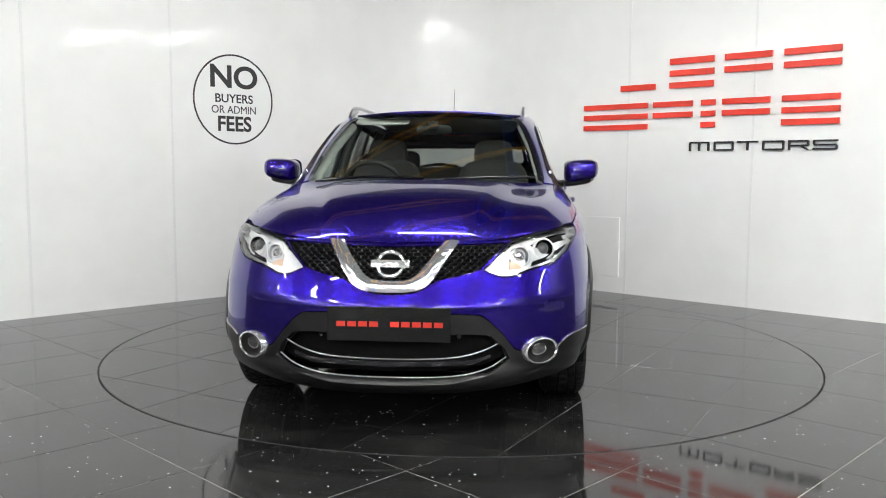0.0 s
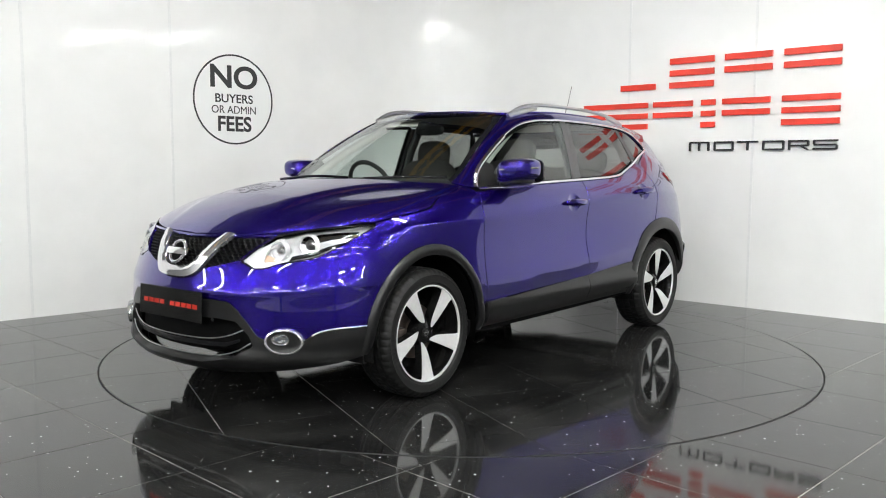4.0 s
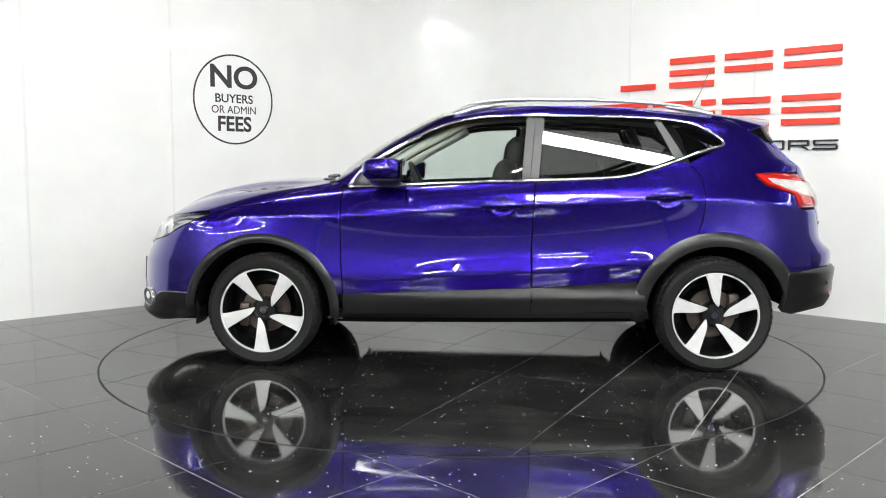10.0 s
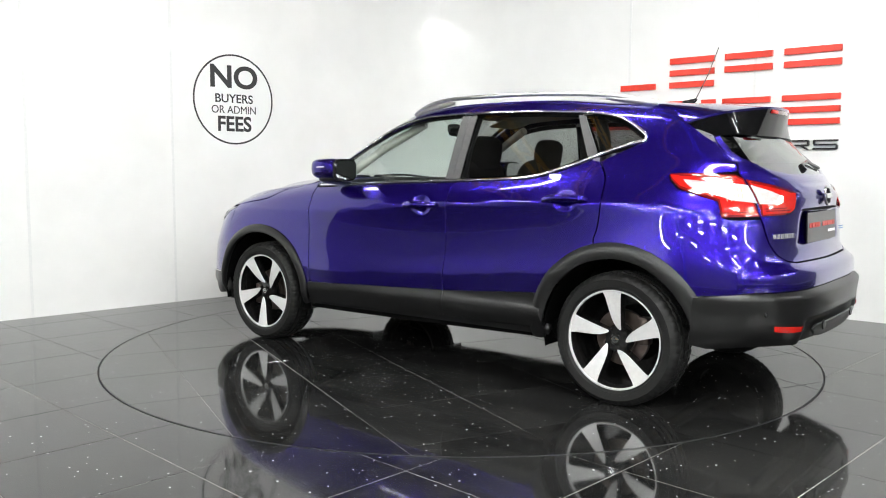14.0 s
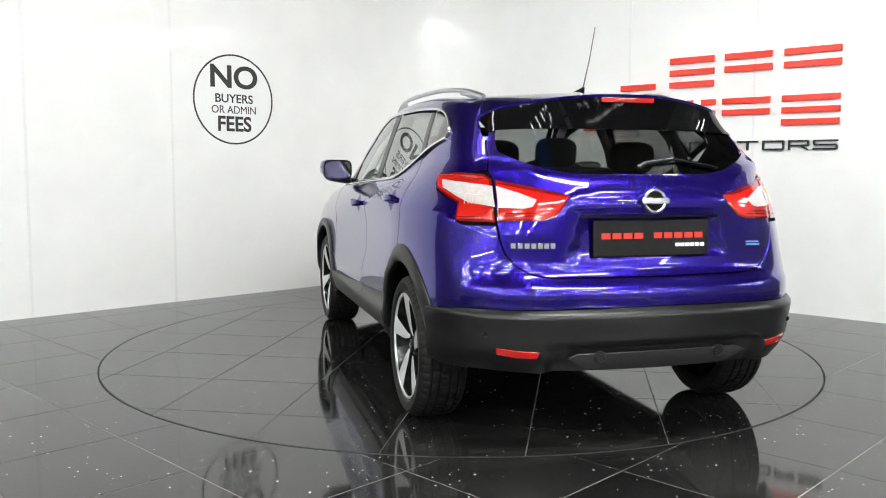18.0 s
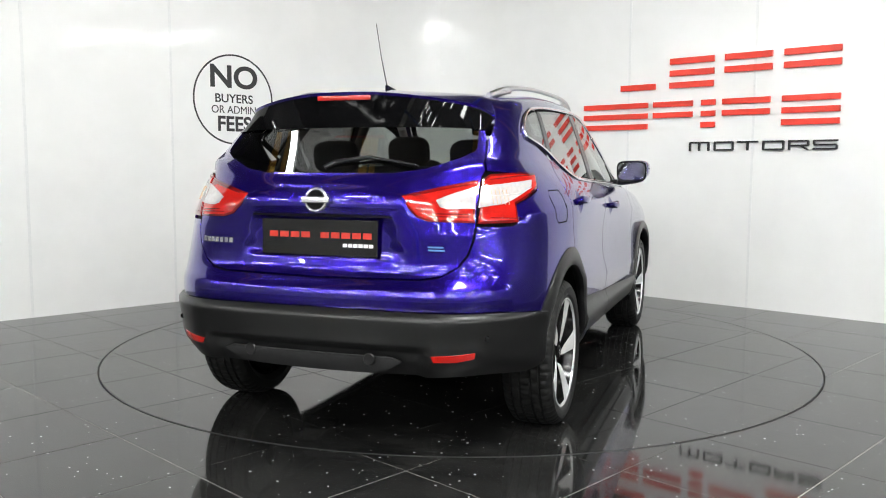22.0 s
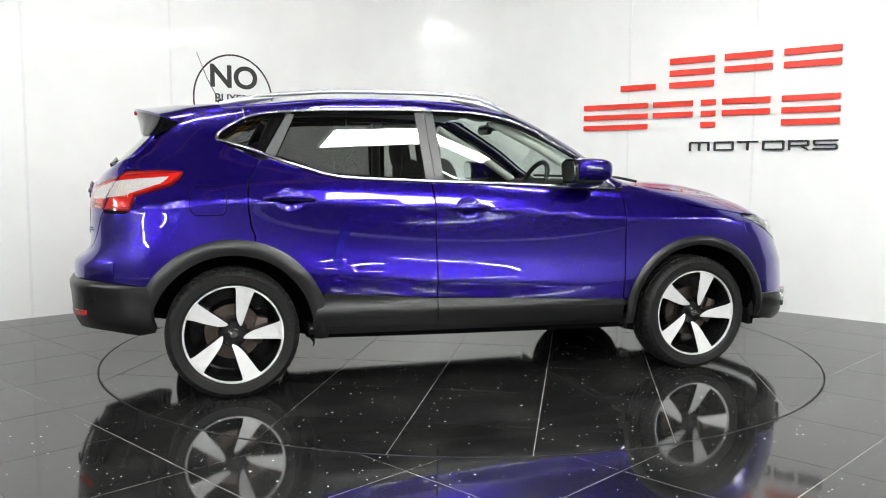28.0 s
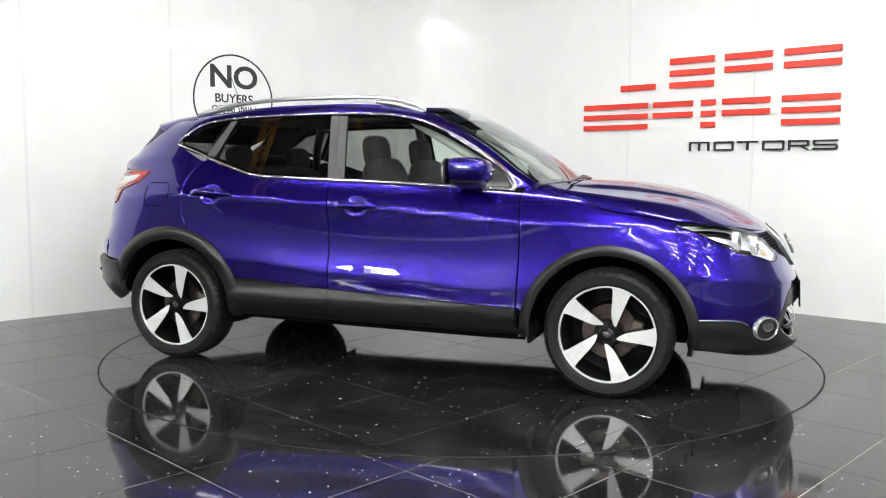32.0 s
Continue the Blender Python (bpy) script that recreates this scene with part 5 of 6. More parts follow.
def wheel_proto():
    w = new("wheel")
    part("tyre", tyre_bm(), M_rubber, w, "black road tyre with grooved tread", smooth=35)
    mark = None
    for a0, n_ in ((62, 9), (242, 9), (150, 6), (332, 6)):
        for k in range(n_):
            if mark is None:
                ob = part("raised_mark", box_bm(0, .1126, .286, .011, .0022, .018), M_rubber, w)
                mark = ob.data
            else:
                ob = new("raised_mark", mark)
                ob.parent = w
            ob.matrix_basis = Matrix.Rotation(-radians(a0 + k * 4.6), 4, "Y")
    part("rim", lathe_bm([(.236, .064), (.247, .096), (.2515, .101), (.250, .1045), (.2430, .1045), (.2405, .099), (.239, .088)], 96), M_alloy, w, "bright machined rim lip", smooth=40)
    part("barrel", lathe_bm([(.240, .096), (.222, .04), (.214, -.09), (.06, -.095)], 64), M_rimblack, w, smooth=40)
    for k in range(5):
        a = radians(90 + 72 * k)
        u, v = Vector((-math.cos(a), math.sin(a))), Vector((math.sin(a), math.cos(a)))
        rows = [(.048, -.027, -.023, .074), (.056, -.029, -.014, .076), (.068, -.030, -.005, .079), (.085, -.031, .005, .082), (.11, -.033, .014, .086), (.14, -.035, .022, .090), (.175, -.038, .031, .094), (.205, -.040, .038, .097), (.225, -.043, .045, .099), (.238, -.048, .053, .100), (.2425, -.056, .063, .100)]
        bm = bmesh.new()
        L, R, LB, RB = [], [], [], []
        for r, lo, hi, h in rows:
            for lst, o, dh in ((L, lo, 0), (R, hi, 0), (LB, lo - .0012, -.003), (RB, hi + .0012, -.003)):
                p = u * r + v * o
                lst.append(bm.verts.new((p.x, h + dh, p.y)))
        for i in range(len(rows) - 1):
            for A, B in ((L, R), (LB, L), (R, RB)):
                bm.faces.new((A[i], B[i], B[i + 1], A[i + 1]))
        bm.faces.new((L[0], R[0], RB[0], LB[0]))
        bm.faces.new((L[-1], R[-1], RB[-1], LB[-1]))
        bmesh.ops.recalc_face_normals(bm, faces=bm.faces)
        part("spoke", bm, M_alloy, w, "diamond-cut silver spoke")
        bm = bmesh.new()
        L, R, LB, RB = [], [], [], []
        for r, lo, hi, h in rows:
            for lst, o, dh in ((L, lo - .0012, -.0032), (R, hi + .0012, -.0032), (LB, lo - .006, -.045), (RB, hi + .009, -.05)):
                p = u * r + v * o
                lst.append(bm.verts.new((p.x, h + dh, p.y)))
        for i in range(len(rows) - 1):
            for A, B in ((L, R), (LB, L), (R, RB)):
                bm.faces.new((A[i], B[i], B[i + 1], A[i + 1]))
        bmesh.ops.recalc_face_normals(bm, faces=bm.faces)
        part("spoke_body", bm, M_rimblack, w, "gloss black spoke flanks")
        b = u.copy()
        b.rotate(Matrix.Rotation(radians(36), 2))
        n = bmesh.new()
        bmesh.ops.create_cone(n, cap_ends=True, segments=6, radius1=.0105, radius2=.009, depth=.02, matrix=Matrix.Translation((b.x * .057, .062, b.y * .057)) @ Matrix.Rotation(radians(-90), 4, "X"))
        part("wheel_nut", n, M_gloss, w)
    part("hub", lathe_bm([(.0, .080), (.024, .080), (.03, .076), (.031, .066), (.062, .062), (.072, .045), (.075, .0)], 40), M_rimblack, w, smooth=30)
    part("centre_cap", lathe_bm([(.010, .080), (.010, .0822), (.017, .0822), (.017, .080)], 24), M_chrome, w, "small chrome ring emblem")
    part("cap_bar", box_bm(0, .0815, 0, .040, .0025, .007, bevel=.0008), M_chrome, w, "small chrome bar")
    part("brake_disc", lathe_bm([(.0, .012), (.08, .012), (.082, .002), (.142, .002), (.142, -.022), (.06, -.024)], 64), M_disc, w, smooth=30)
    cal = bmesh.new()
    add_box(cal, -.125, .004, .04, .06, .06, .14, bevel=.012)
    part("caliper", cal, M_disc, w, "grey cast brake caliper", smooth=30)
    return w


proto = wheel_proto()
proto.parent = car
WY = 0.777
proto.matrix_basis = pose(AXF, WY, HUB, 0, 178, 0)
for x, s, turn in ((AXR, 1, 3), (AXF, -1, -18), (AXR, -1, -15)):
    c_ = copy_thing(proto, pose(x, WY * s, HUB, 0, turn, 0 if s > 0 else 180))
    c_.parent = car


# ---- wheel wells, floor pan, mud flaps
def well(cx, s):
    bm = bmesh.new()
    rows = []
    a0, a1 = (-12, 192) if cx > 0 else (-12, 174)
    for k in range(25):
        a = radians(a0 + (a1 - a0) * k / 24)
        rows.append([bm.verts.new((cx + r * math.cos(a), s * y, HUB + r * math.sin(a))) for r, y in ((.405, .868), (.425, .80), (.425, .50))])
    for A, B in zip(rows, rows[1:]):
        for k in range(2):
            bm.faces.new((A[k], A[k + 1], B[k + 1], B[k]))
    inner = [r[2] for r in rows]
    bm.faces.new(inner)
    bmesh.ops.recalc_face_normals(bm, faces=bm.faces)
    part("wheel_well", bm, M_dark, car, smooth=40)


for cx in (AXF, AXR):
    for s in (1, -1):
        well(cx, s)
part("floor_pan", box_bm(0, 0, .32, 1.9, 1.5, .10, bevel=.03), M_dark, car)
part("floor_pan", box_bm(1.45, 0, .30, 1.05, .98, .12, bevel=.03), M_dark, car)
part("floor_pan", box_bm(-1.40, 0, .43, 1.0, .98, .12, bevel=.03), M_dark, car)
for x, z in ((1.735, .285), (.90, .295)):
    for s in (1, -1):
        part("air_deflector", box_bm(x, s * .74, z, .018, .16, .09, bevel=.004), M_clad, car)
part("rear_axle", tube_bm([(AXR + .05, -.68, .30), (AXR + .05, .68, .30)], .04, 12), M_dark, car, smooth=50)

# ---- nose: grille, lamps, badge, plate
panel("grille_backing", sym(g_half), "nose", M_dark, car, lift=-0.045, edge=0.0, step=0.05)
panel("intake_backing", sym(lg_half), "nose", M_dark, car, lift=-0.06, edge=0.0, step=0.05)


def on_skin(kind, p, lift):
    h, n = touch(*view(kind)(p))
    return h + n * lift, n


def hex_mesh():
    """Honeycomb of flattened hexagonal cells bent to the nose."""
    bm = bmesh.new()
    edgeo = [(y, z) for y, z in grille] + [(-y, z) for y, z in grille[::-1][1:-1]]
    w, h = 0.036, 0.0165
    for j in range(-1, 18):
        for i in range(-16, 17):
            cy, cz = i * w + (w / 2 if j % 2 else 0), .64 + j * h * 0.86
            if not inside(edgeo, cy, cz) or abs(cy) > .51:
                continue
            rings = []
            for k in range(6):
                a = radians(60 * k + 30)
                row = []
                for sc, lf in ((1.0, -.012), (.86, -.013), (.83, -.036)):
                    p, n = on_skin("front", (cy + math.cos(a) * w / 1.73 * sc, cz + math.sin(a) * h * .60 * sc), lf)
                    row.append(bm.verts.new(p))
                rings.append(row)
            for k in range(6):
                A, B = rings[k], rings[(k + 1) % 6]
                for q in range(2):
                    bm.faces.new((A[q], B[q], B[q + 1], A[q + 1]))
    bmesh.ops.recalc_face_normals(bm, faces=bm.faces)
    part("grille_mesh", bm, M_mesh, car, "gloss black honeycomb grille")


hex_mesh()
vee = smooth2([(.288, .852), (.232, .770), (.172, .684), (.130, .655), (.07, .644), (0, .642)], 5)
vin = smooth2([(0, .690), (.05, .692), (.098, .706), (.150, .758), (.224, .850)], 5)


def vee_shape(p, h):
    """A ridge along the middle of the bar."""
    d = [min(math.hypot(abs(p[0]) - y, p[1] - z) for y, z in e) for e in (vee, vin)]
    return 0.016 * min(d) / max(1e-6, d[0] + d[1])


vee_band = vee + [(-y, z) for y, z in vee[::-1][1:]] + [(-y, z) for y, z in vin[::-1]] + vin[1:]
panel("grille_vee", vee_band, "front", M_vee, car, lift=0.014, edge=0.03, step=0.012, shape=vee_shape, label="bright chrome vee-shaped grille bar")


def badge(x, z, r, bar_w, bar_h, facing, parent, tilt):
    b = new("badge")
    b.parent = parent
    b.matrix_basis = pose(x, 0, z, 0, tilt, 0)
    s = facing
    ring = [(0, r * math.cos(a), r * .98 * math.sin(a)) for a in [2 * math.pi * k / 40 for k in range(40)]]
    part("badge_ring", tube_bm(ring, r * .15, 10, True), M_badge, b, "chrome ring", smooth=60)
    part("badge_bar", box_bm(s * .006, 0, 0, .012, bar_w, bar_h, bevel=.003), M_badge, b, "plain chrome bar", smooth=30)
    disc_ = lathe_bm([(.0, -.004), (r * .98, -.004)], 32, "x")
    part("badge_back", disc_, M_dark, b)
    return b


badge(2.205, .766, .056, .166, .034, 1, car, -24)


def lettering_bars(parent, face, y0, z0, w, h, n, material, m):
    """A line of writing as plain bars."""
    bm = bmesh.new()
    for k in range(n):
        add_box(bm, 0.0, y0 + (k + .5) * w / n - w / 2, z0, .0016, w / n * .8, h)
    ob = part("lettering_bar", bm, material, parent)
    return ob


front_plate = new("front_plate")
front_plate.parent = car
front_plate.matrix_basis = pose(2.258, 0, .515, 0, -3, 0)
part("plate_board", box_bm(0, 0, 0, .008, .532, .148, bevel=.003), M_plate, front_plate, "black display plate")
lettering_bars(front_plate, 1, -.135, 0, .19, .022, 4, M_platered, None).location.x = .0045
lettering_bars(front_plate, 1, .12, 0, .235, .022, 5, M_platered, None).location.x = .0045

# head lamps
hl = smooth2(lamp_low, 4) + smooth2(lamp_up, 4) + [nose(2.08, .455, .797)]
inner_shell([sym(g_half), sym(lg_half), hl])


def lamp_facets(p, h):
    """Faceted reflector steps."""
    return 0.006 * abs((p[0] * 14 + p[1] * 5) % 2 - 1) + 0.004 * abs((p[1] * 26 - p[0] * 6) % 2 - 1)


blade_out = [nose(2.006, .524, .848), nose(2.076, .461, .796), nose(2.126, .407, .744), nose(2.117, .467, .717), nose(2.098, .524, .716), nose(2.05, .596, .741)]
blade_in = [nose(2.052, .590, .752), nose(2.094, .512, .737), nose(2.068, .508, .790), nose(1.998, .556, .850)]
dark_low = [nose(2.035, .622, .752), nose(1.945, .718, .778), nose(1.82, .79, .838), nose(1.88, .75, .822), nose(1.98, .67, .785), nose(2.02, .63, .775)]
dark_mid = [nose(2.0, .64, .852), nose(1.90, .68, .884), nose(1.80, .735, .894), nose(1.72, .78, .893), nose(1.74, .79, .872), nose(1.86, .73, .862), nose(1.96, .66, .838)]
for s, mr in ((1, False), (-1, True)):
    lamp = panel("headlight", hl, "nose", M_lens, car, lift=0.001, step=0.03, edge=0.006, mirror=mr, label="clear headlight with silver reflectors")
    lamp.visible_shadow = False
    panel("lamp_housing", hl, "nose", M_clearlens, lamp, lift=-0.040, edge=-0.036, step=0.02, mirror=mr, shape=lamp_facets, label="silver reflector bowl")
    panel("lamp_bezel", dark_low, "nose", M_gloss, lamp, lift=-0.022, edge=0.008, step=0.03, mirror=mr, label="black lower bezel")
    panel("lamp_bezel", dark_mid, "nose", M_chrome, lamp, lift=-0.030, edge=0.008, step=0.03, mirror=mr, label="chrome upper bezel")
    panel("running_light", blade_out + blade_in, "nose", M_lampwhite, lamp, lift=-0.012, edge=0.014, step=0.02, mirror=mr, label="white running-light blade")
    for (y, z, r, lens_) in ((.676, .826, .040, M_pillar), (.562, .800, .040, M_vee)):
        q, n = on_skin("front", (y, z), -0.026)
        q.y *= s
        b = new("projector")
        b.parent = lamp
        b.matrix_basis = pose(q.x + .004, q.y, q.z, 0, -4, 14 * s)
        part("surround", lathe_bm([(r * 1.02, .010), (r * 1.10, .015), (r * 1.20, .012), (r * 1.30, -.012)], 40, "x"), M_clearlens, b, "bright silver surround", smooth=50)
        part("bezel", lathe_bm([(r * 1.02, .010), (r, .002), (r * .95, -.012), (r * .84, -.020)], 40, "x"), M_chrome, b, "chrome bezel ring", smooth=40)
        part("inner_ring", lathe_bm([(r * .86, -.018), (r * .82, -.008), (r * .70, -.008), (r * .66, -.020)], 36, "x"), M_gloss if lens_ is M_pillar else M_clearlens, b, "stepped inner ring", smooth=40)
        part("projector_lens", lathe_bm([(.0, .010), (r * .3, .008), (r * .56, -.002), (r * .74, -.020)], 32, "x"), lens_, b, "round projector lens", smooth=80)
    am = [nose(2.075, .515, .775), nose(2.055, .552, .762), nose(2.06, .565, .742), nose(2.092, .517, .742)]
    panel("indicator", am, "nose", M_amber, lamp, lift=-0.0105, edge=0.006, step=0.03, mirror=mr, label="amber indicator")
    skin_strip("lamp_seal", hl, .006, "nose", M_gloss, lamp, lift=-.002, n=1, closed=True, mirror=mr, label="black edge seal")

# fog lamps
for s in (1, -1):
    q, n = on_skin("front", (.647, .380), 0.008)
    f = new("fog_lamp")
    f.parent = car
    f.matrix_basis = Matrix.Translation((q.x, q.y * s, q.z)) @ Vector((n.x, n.y * s, n.z * .5)).to_track_quat("Z", "Y").to_matrix().to_4x4() @ Matrix.Diagonal((1.32, .86, 1, 1))
    bmr = lathe_bm([(.058, -.010), (.0595, .006), (.063, .012), (.068, .010), (.071, .002), (.072, -.016)], 44, "z")
    part("fog_ring", bmr, M_badge, f, "chrome fog lamp ring", smooth=40)
    part("fog_bowl", lathe_bm([(.061, .006), (.050, .002), (.030, .0), (.0, .0)], 36, "z"), M_clad, f, smooth=40)
    part("fog_lens", lathe_bm([(.0, .004), (.014, .006), (.024, .004), (.031, .006), (.033, -.010)], 28, "z"), M_chrome, f, "round clear lens", smooth=30).location = (-.012 * s, .012, 0)

# intake bars, sensors
for P in ([(.47, .425), (.40, .395), (.30, .372), (.15, .364), (0, .362)], [(.502, .362), (.43, .318), (.32, .288), (.16, .279), (0, .277)]):
    full = P + [(-a, b) for a, b in P[::-1][1:]]
    skin_strip("intake_bar", full, .0055, "front", M_satin, car, lift=-0.008, n=4, label="thin silver bar")
for y in (.30, -.30):
    q, n = on_skin("front", (y, .462), -.004)
    part("parking_sensor", lathe_bm([(.0, .006), (.010, .005), (.012, .0)], 16, "x"), M_gloss, car, smooth=40).location = q
panel("intake_slat", sym([(0, .345), (.36, .352), (.44, .375), (.44, .360), (.36, .330), (0, .322)]), "front", M_gloss, car, lift=-0.02, step=.04)

# ---- tail: lamps, badge, plate, spoiler, wiper
outer = wrapped([(.640, 1.132)], 0, 0) + [ tail(-1.86, .70, 1.152), tail(-1.70, .79, 1.160), tail(-1.550, .780, 1.154), tail(-1.562, .785, 1.128), tail(-1.602, .795, 1.092), tail(-1.70, .79, 1.060), tail(-1.792, .775, 1.032), tail(-1.806, .780, .960)] + wrapped([(.652, .960)], 0, 0)
outer_white = wrapped([(.640, 1.102)], 0, 0) + [tail(-1.86, .70, 1.108), tail(-1.74, .76, 1.118), tail(-1.622, .785, 1.126), tail(-1.645, .79, 1.102), tail(-1.71, .785, 1.078), tail(-1.79, .765, 1.052), tail(-1.84, .74, 1.034)] + wrapped([(.645, 1.020)], 0, 0)
inner = [(.345, 1.064), (.50, 1.102), (.628, 1.130), (.640, .962), (.47, .968), (.425, .982)]
inner_white = [(.492, 1.048), (.545, 1.072), (.627, 1.102), (.634, 1.016), (.54, 1.014), (.512, 1.022)]
for s, mr in ((1, False), (-1, True)):
    a = panel("tail_lamp", outer, "tail", M_darkred, car, lift=0.006, edge=0.02, step=.03, mirror=mr, label="red and clear wrap-round tail lamp")
    panel("red_lens", offset2(resample(outer, .03), -.009), "tail", M_redlens, a, lift=0.0072, edge=0.002, step=.012, mirror=mr, shape=lambda p, h: 0.0009 * math.sin(p[1] * 330), label="bright red ribbed lens")
    panel("clear_lens", outer_white, "tail", M_taillens, a, lift=0.0102, edge=0.004, step=.03, mirror=mr, label="clear ribbed lens",
          shape=lambda p, h: 0.0012 * math.sin(p[1] * 700))
    for k_ in range(5):
        x_, y_ = -1.868 + .014 * k_, .690 + .012 * k_
        skin_strip("indicator_rib", [tail(x_, y_, 1.028), tail(x_, y_, 1.058), tail(x_, y_, 1.088)], .0036, "tail", M_amber, a, lift=.0098, n=2, mirror=mr, label="pale amber indicator rib")
    skin_strip("lens_rib", [tail(-1.90, .66, 1.062), tail(-1.84, .73, 1.066), tail(-1.76, .79, 1.074), tail(-1.68, .83, 1.094)], .004, "tail", M_clearlens, a, lift=.0105, mirror=mr)
    b = panel("tailgate_lamp", inner, "rear", M_darkred, tailgate, lift=0.006, edge=0.02, step=.03, mirror=mr, label="red and clear tail lamp on the tailgate")
    panel("red_lens", offset2(resample(inner, .03), -.008), "rear", M_redlens, b, lift=0.0072, edge=0.002, step=.012, mirror=mr, shape=lambda p, h: 0.0009 * math.sin(p[1] * 330 + p[0] * 60), label="bright red ribbed lens")
    panel("clear_lens", inner_white, "rear", M_taillens, b, lift=0.0102, edge=0.004, step=.03, mirror=mr, label="clear lens")
    for k_ in range(3):
        panel("light_guide", [(.40 + .02 * k_, 1.064 - .018 * k_ + .008), (.62, 1.118 - .006 * k_), (.62, 1.112 - .006 * k_), (.40 + .02 * k_, 1.060 - .018 * k_ + .004)] if k_ == 0 else
              [(.44 + .03 * k_, .975 + .010 * k_), (.618, .972 + .010 * k_), (.618, .976 + .010 * k_), (.44 + .03 * k_, .979 + .010 * k_)], "rear", M_darkred, b, lift=0.0095, edge=0.003, step=.02, mirror=mr, label="dark red guide line")
    skin_strip("light_guide", [tail(-1.90, .69, .980), tail(-1.84, .76, .975), tail(-1.80, .79, .975)], .004, "tail", M_darkred, a, lift=.009, mirror=mr)
    skin_strip("light_guide", [tail(-1.86, .69, 1.130), tail(-1.74, .77, 1.142), tail(-1.62, .82, 1.146)], .004, "tail", M_darkred, a, lift=.009, mirror=mr)
    r_ = [(.516, .452), (.60, .456), (.665, .462), (.660, .440), (.60, .430), (.525, .430)]
    panel("reflector", r_, "rear", M_redlens, car, lift=0.021, edge=0.01, step=.03, mirror=mr, label="red rear reflector")
    for y, z in ((.70, .515),):
        q, n = on_skin("rear", (y, z), .019)
        part("parking_sensor", lathe_bm([(.0, -.004), (.011, -.003), (.012, .004)], 16, "x"), M_gloss, car, smooth=40).location = (q.x, q.y * s, q.z)
badge(-2.068, 1.047, .046, .124, .026, -1, tailgate, 6)
rear_plate = new("rear_plate")
rear_plate.parent = tailgate
rear_plate.matrix_basis = pose(-2.046, 0, .893, 0, 2, 0)
part("plate_board", box_bm(0, 0, 0, .008, .535, .150, bevel=.003), M_plate, rear_plate, "black display plate")
lettering_bars(rear_plate, -1, .135, .01, .20, .024, 4, M_platered, None).location.x = -.0045
lettering_bars(rear_plate, -1, -.125, .01, .24, .024, 5, M_platered, None).location.x = -.0045
lettering_bars(rear_plate, -1, -.18, -.03, .14, .014, 6, M_platewhite, None).location.x = -.0045
# near-black strip that draws the shade under the lip above the plate
panel("lip_shade_strip", sym([(0, .990), (.31, .986), (.325, .979), (0, .978)]), "rear", M_dark, tailgate, lift=0.004, step=.04)
nb = bmesh.new()
for k in range(7):
    q, n = on_skin("rear", (.435 + k * .0262, .866), .0015)
    add_box(nb, 0, 0, 0, .022, .020, .004, m=Matrix.Translation(q) @ n.to_track_quat("Z", "X").to_matrix().to_4x4(), bevel=.001, seg=1)
part("name_bar", nb, M_badge, tailgate, "chrome name lettering as plain bars")
nb = bmesh.new()
add_box(nb, 0, -.50, .006, .003, .075, .007, bevel=.001, seg=1)
add_box(nb, 0, -.506, -.006, .003, .075, .007, bevel=.001, seg=1)
q, n = on_skin("rear", (-.50, .86), .003)
part("trim_badge", nb, M_blue_eco, tailgate, "small pale blue and silver badge").location = (q.x, 0, q.z)


def spoiler():
    """Roof-end wing: painted top, deep gloss black rear face that runs into the side fins."""
    lip = curve_through([(-1.822, 0, 1.503), (-1.812, .15, 1.500), (-1.775, .30, 1.488), (-1.71, .45, 1.468), (-1.652, .545, 1.447), (-1.592, .583, 1.427), (-1.548, .603, 1.410)], 6)
    low = curve_through([(0, 1.350), (.15, 1.350), (.30, 1.349), (.45, 1.346), (.565, 1.340), (.592, 1.338), (.603, 1.340)], 6)
    root = curve_through([(-1.43, 0), (-1.425, .15), (-1.415, .30), (-1.40, .42), (-1.37, .50), (-1.35, .545), (-1.33, .57)], 6)
    rows = []
    n = len(lip)
    for i in list(range(n - 1, 0, -1)) + list(range(n)):
        s = 1 if len(rows) >= n - 1 else -1
        L = Vector(lip[i])
        h, nn = touch((-5.0, low[i][0], low[i][1]), (1, 0, 0))
        B = h + nn * .004
        r0, n0 = touch((root[i][0], root[i][1], 3.0), (0, 0, -1))
        A = r0 + n0 * .002
        t = max(0.0, (i - n + 9) / 8)
        edge_ = L + Vector((.002, 0, -.012))
        mid = edge_ * .55 + B * .45 + Vector((.004 * (1 - t), 0, 0))
        row = [A, A * .5 + L * .5 + Vector((0, 0, .008 * (1 - t))), L, edge_, mid, B, B + Vector((.03, 0, .0))]
        rows.append([Vector((p.x, p.y * s, p.z)) for p in row])
    for name, a, b, m, lab in (("spoiler_top", 0, 3, M_paint, ""), ("spoiler_face", 3, 6, M_blackface, "deep gloss black face under the spoiler lip")):
        V, F = [], []
        w = b - a + 1
        for r in rows:
            V += r[a:b + 1]
        for k in range(len(rows) - 1):
            for q in range(w - 1):
                F.append((k * w + q, k * w + q + 1, (k + 1) * w + q + 1, (k + 1) * w + q))
        bm = bmesh.new()
        vv = [bm.verts.new(p) for p in V]
        for f in F:
            bm.faces.new([vv[q] for q in f])
        bmesh.ops.recalc_face_normals(bm, faces=bm.faces)
        part(name, bm, m, tailgate, lab, smooth=45)


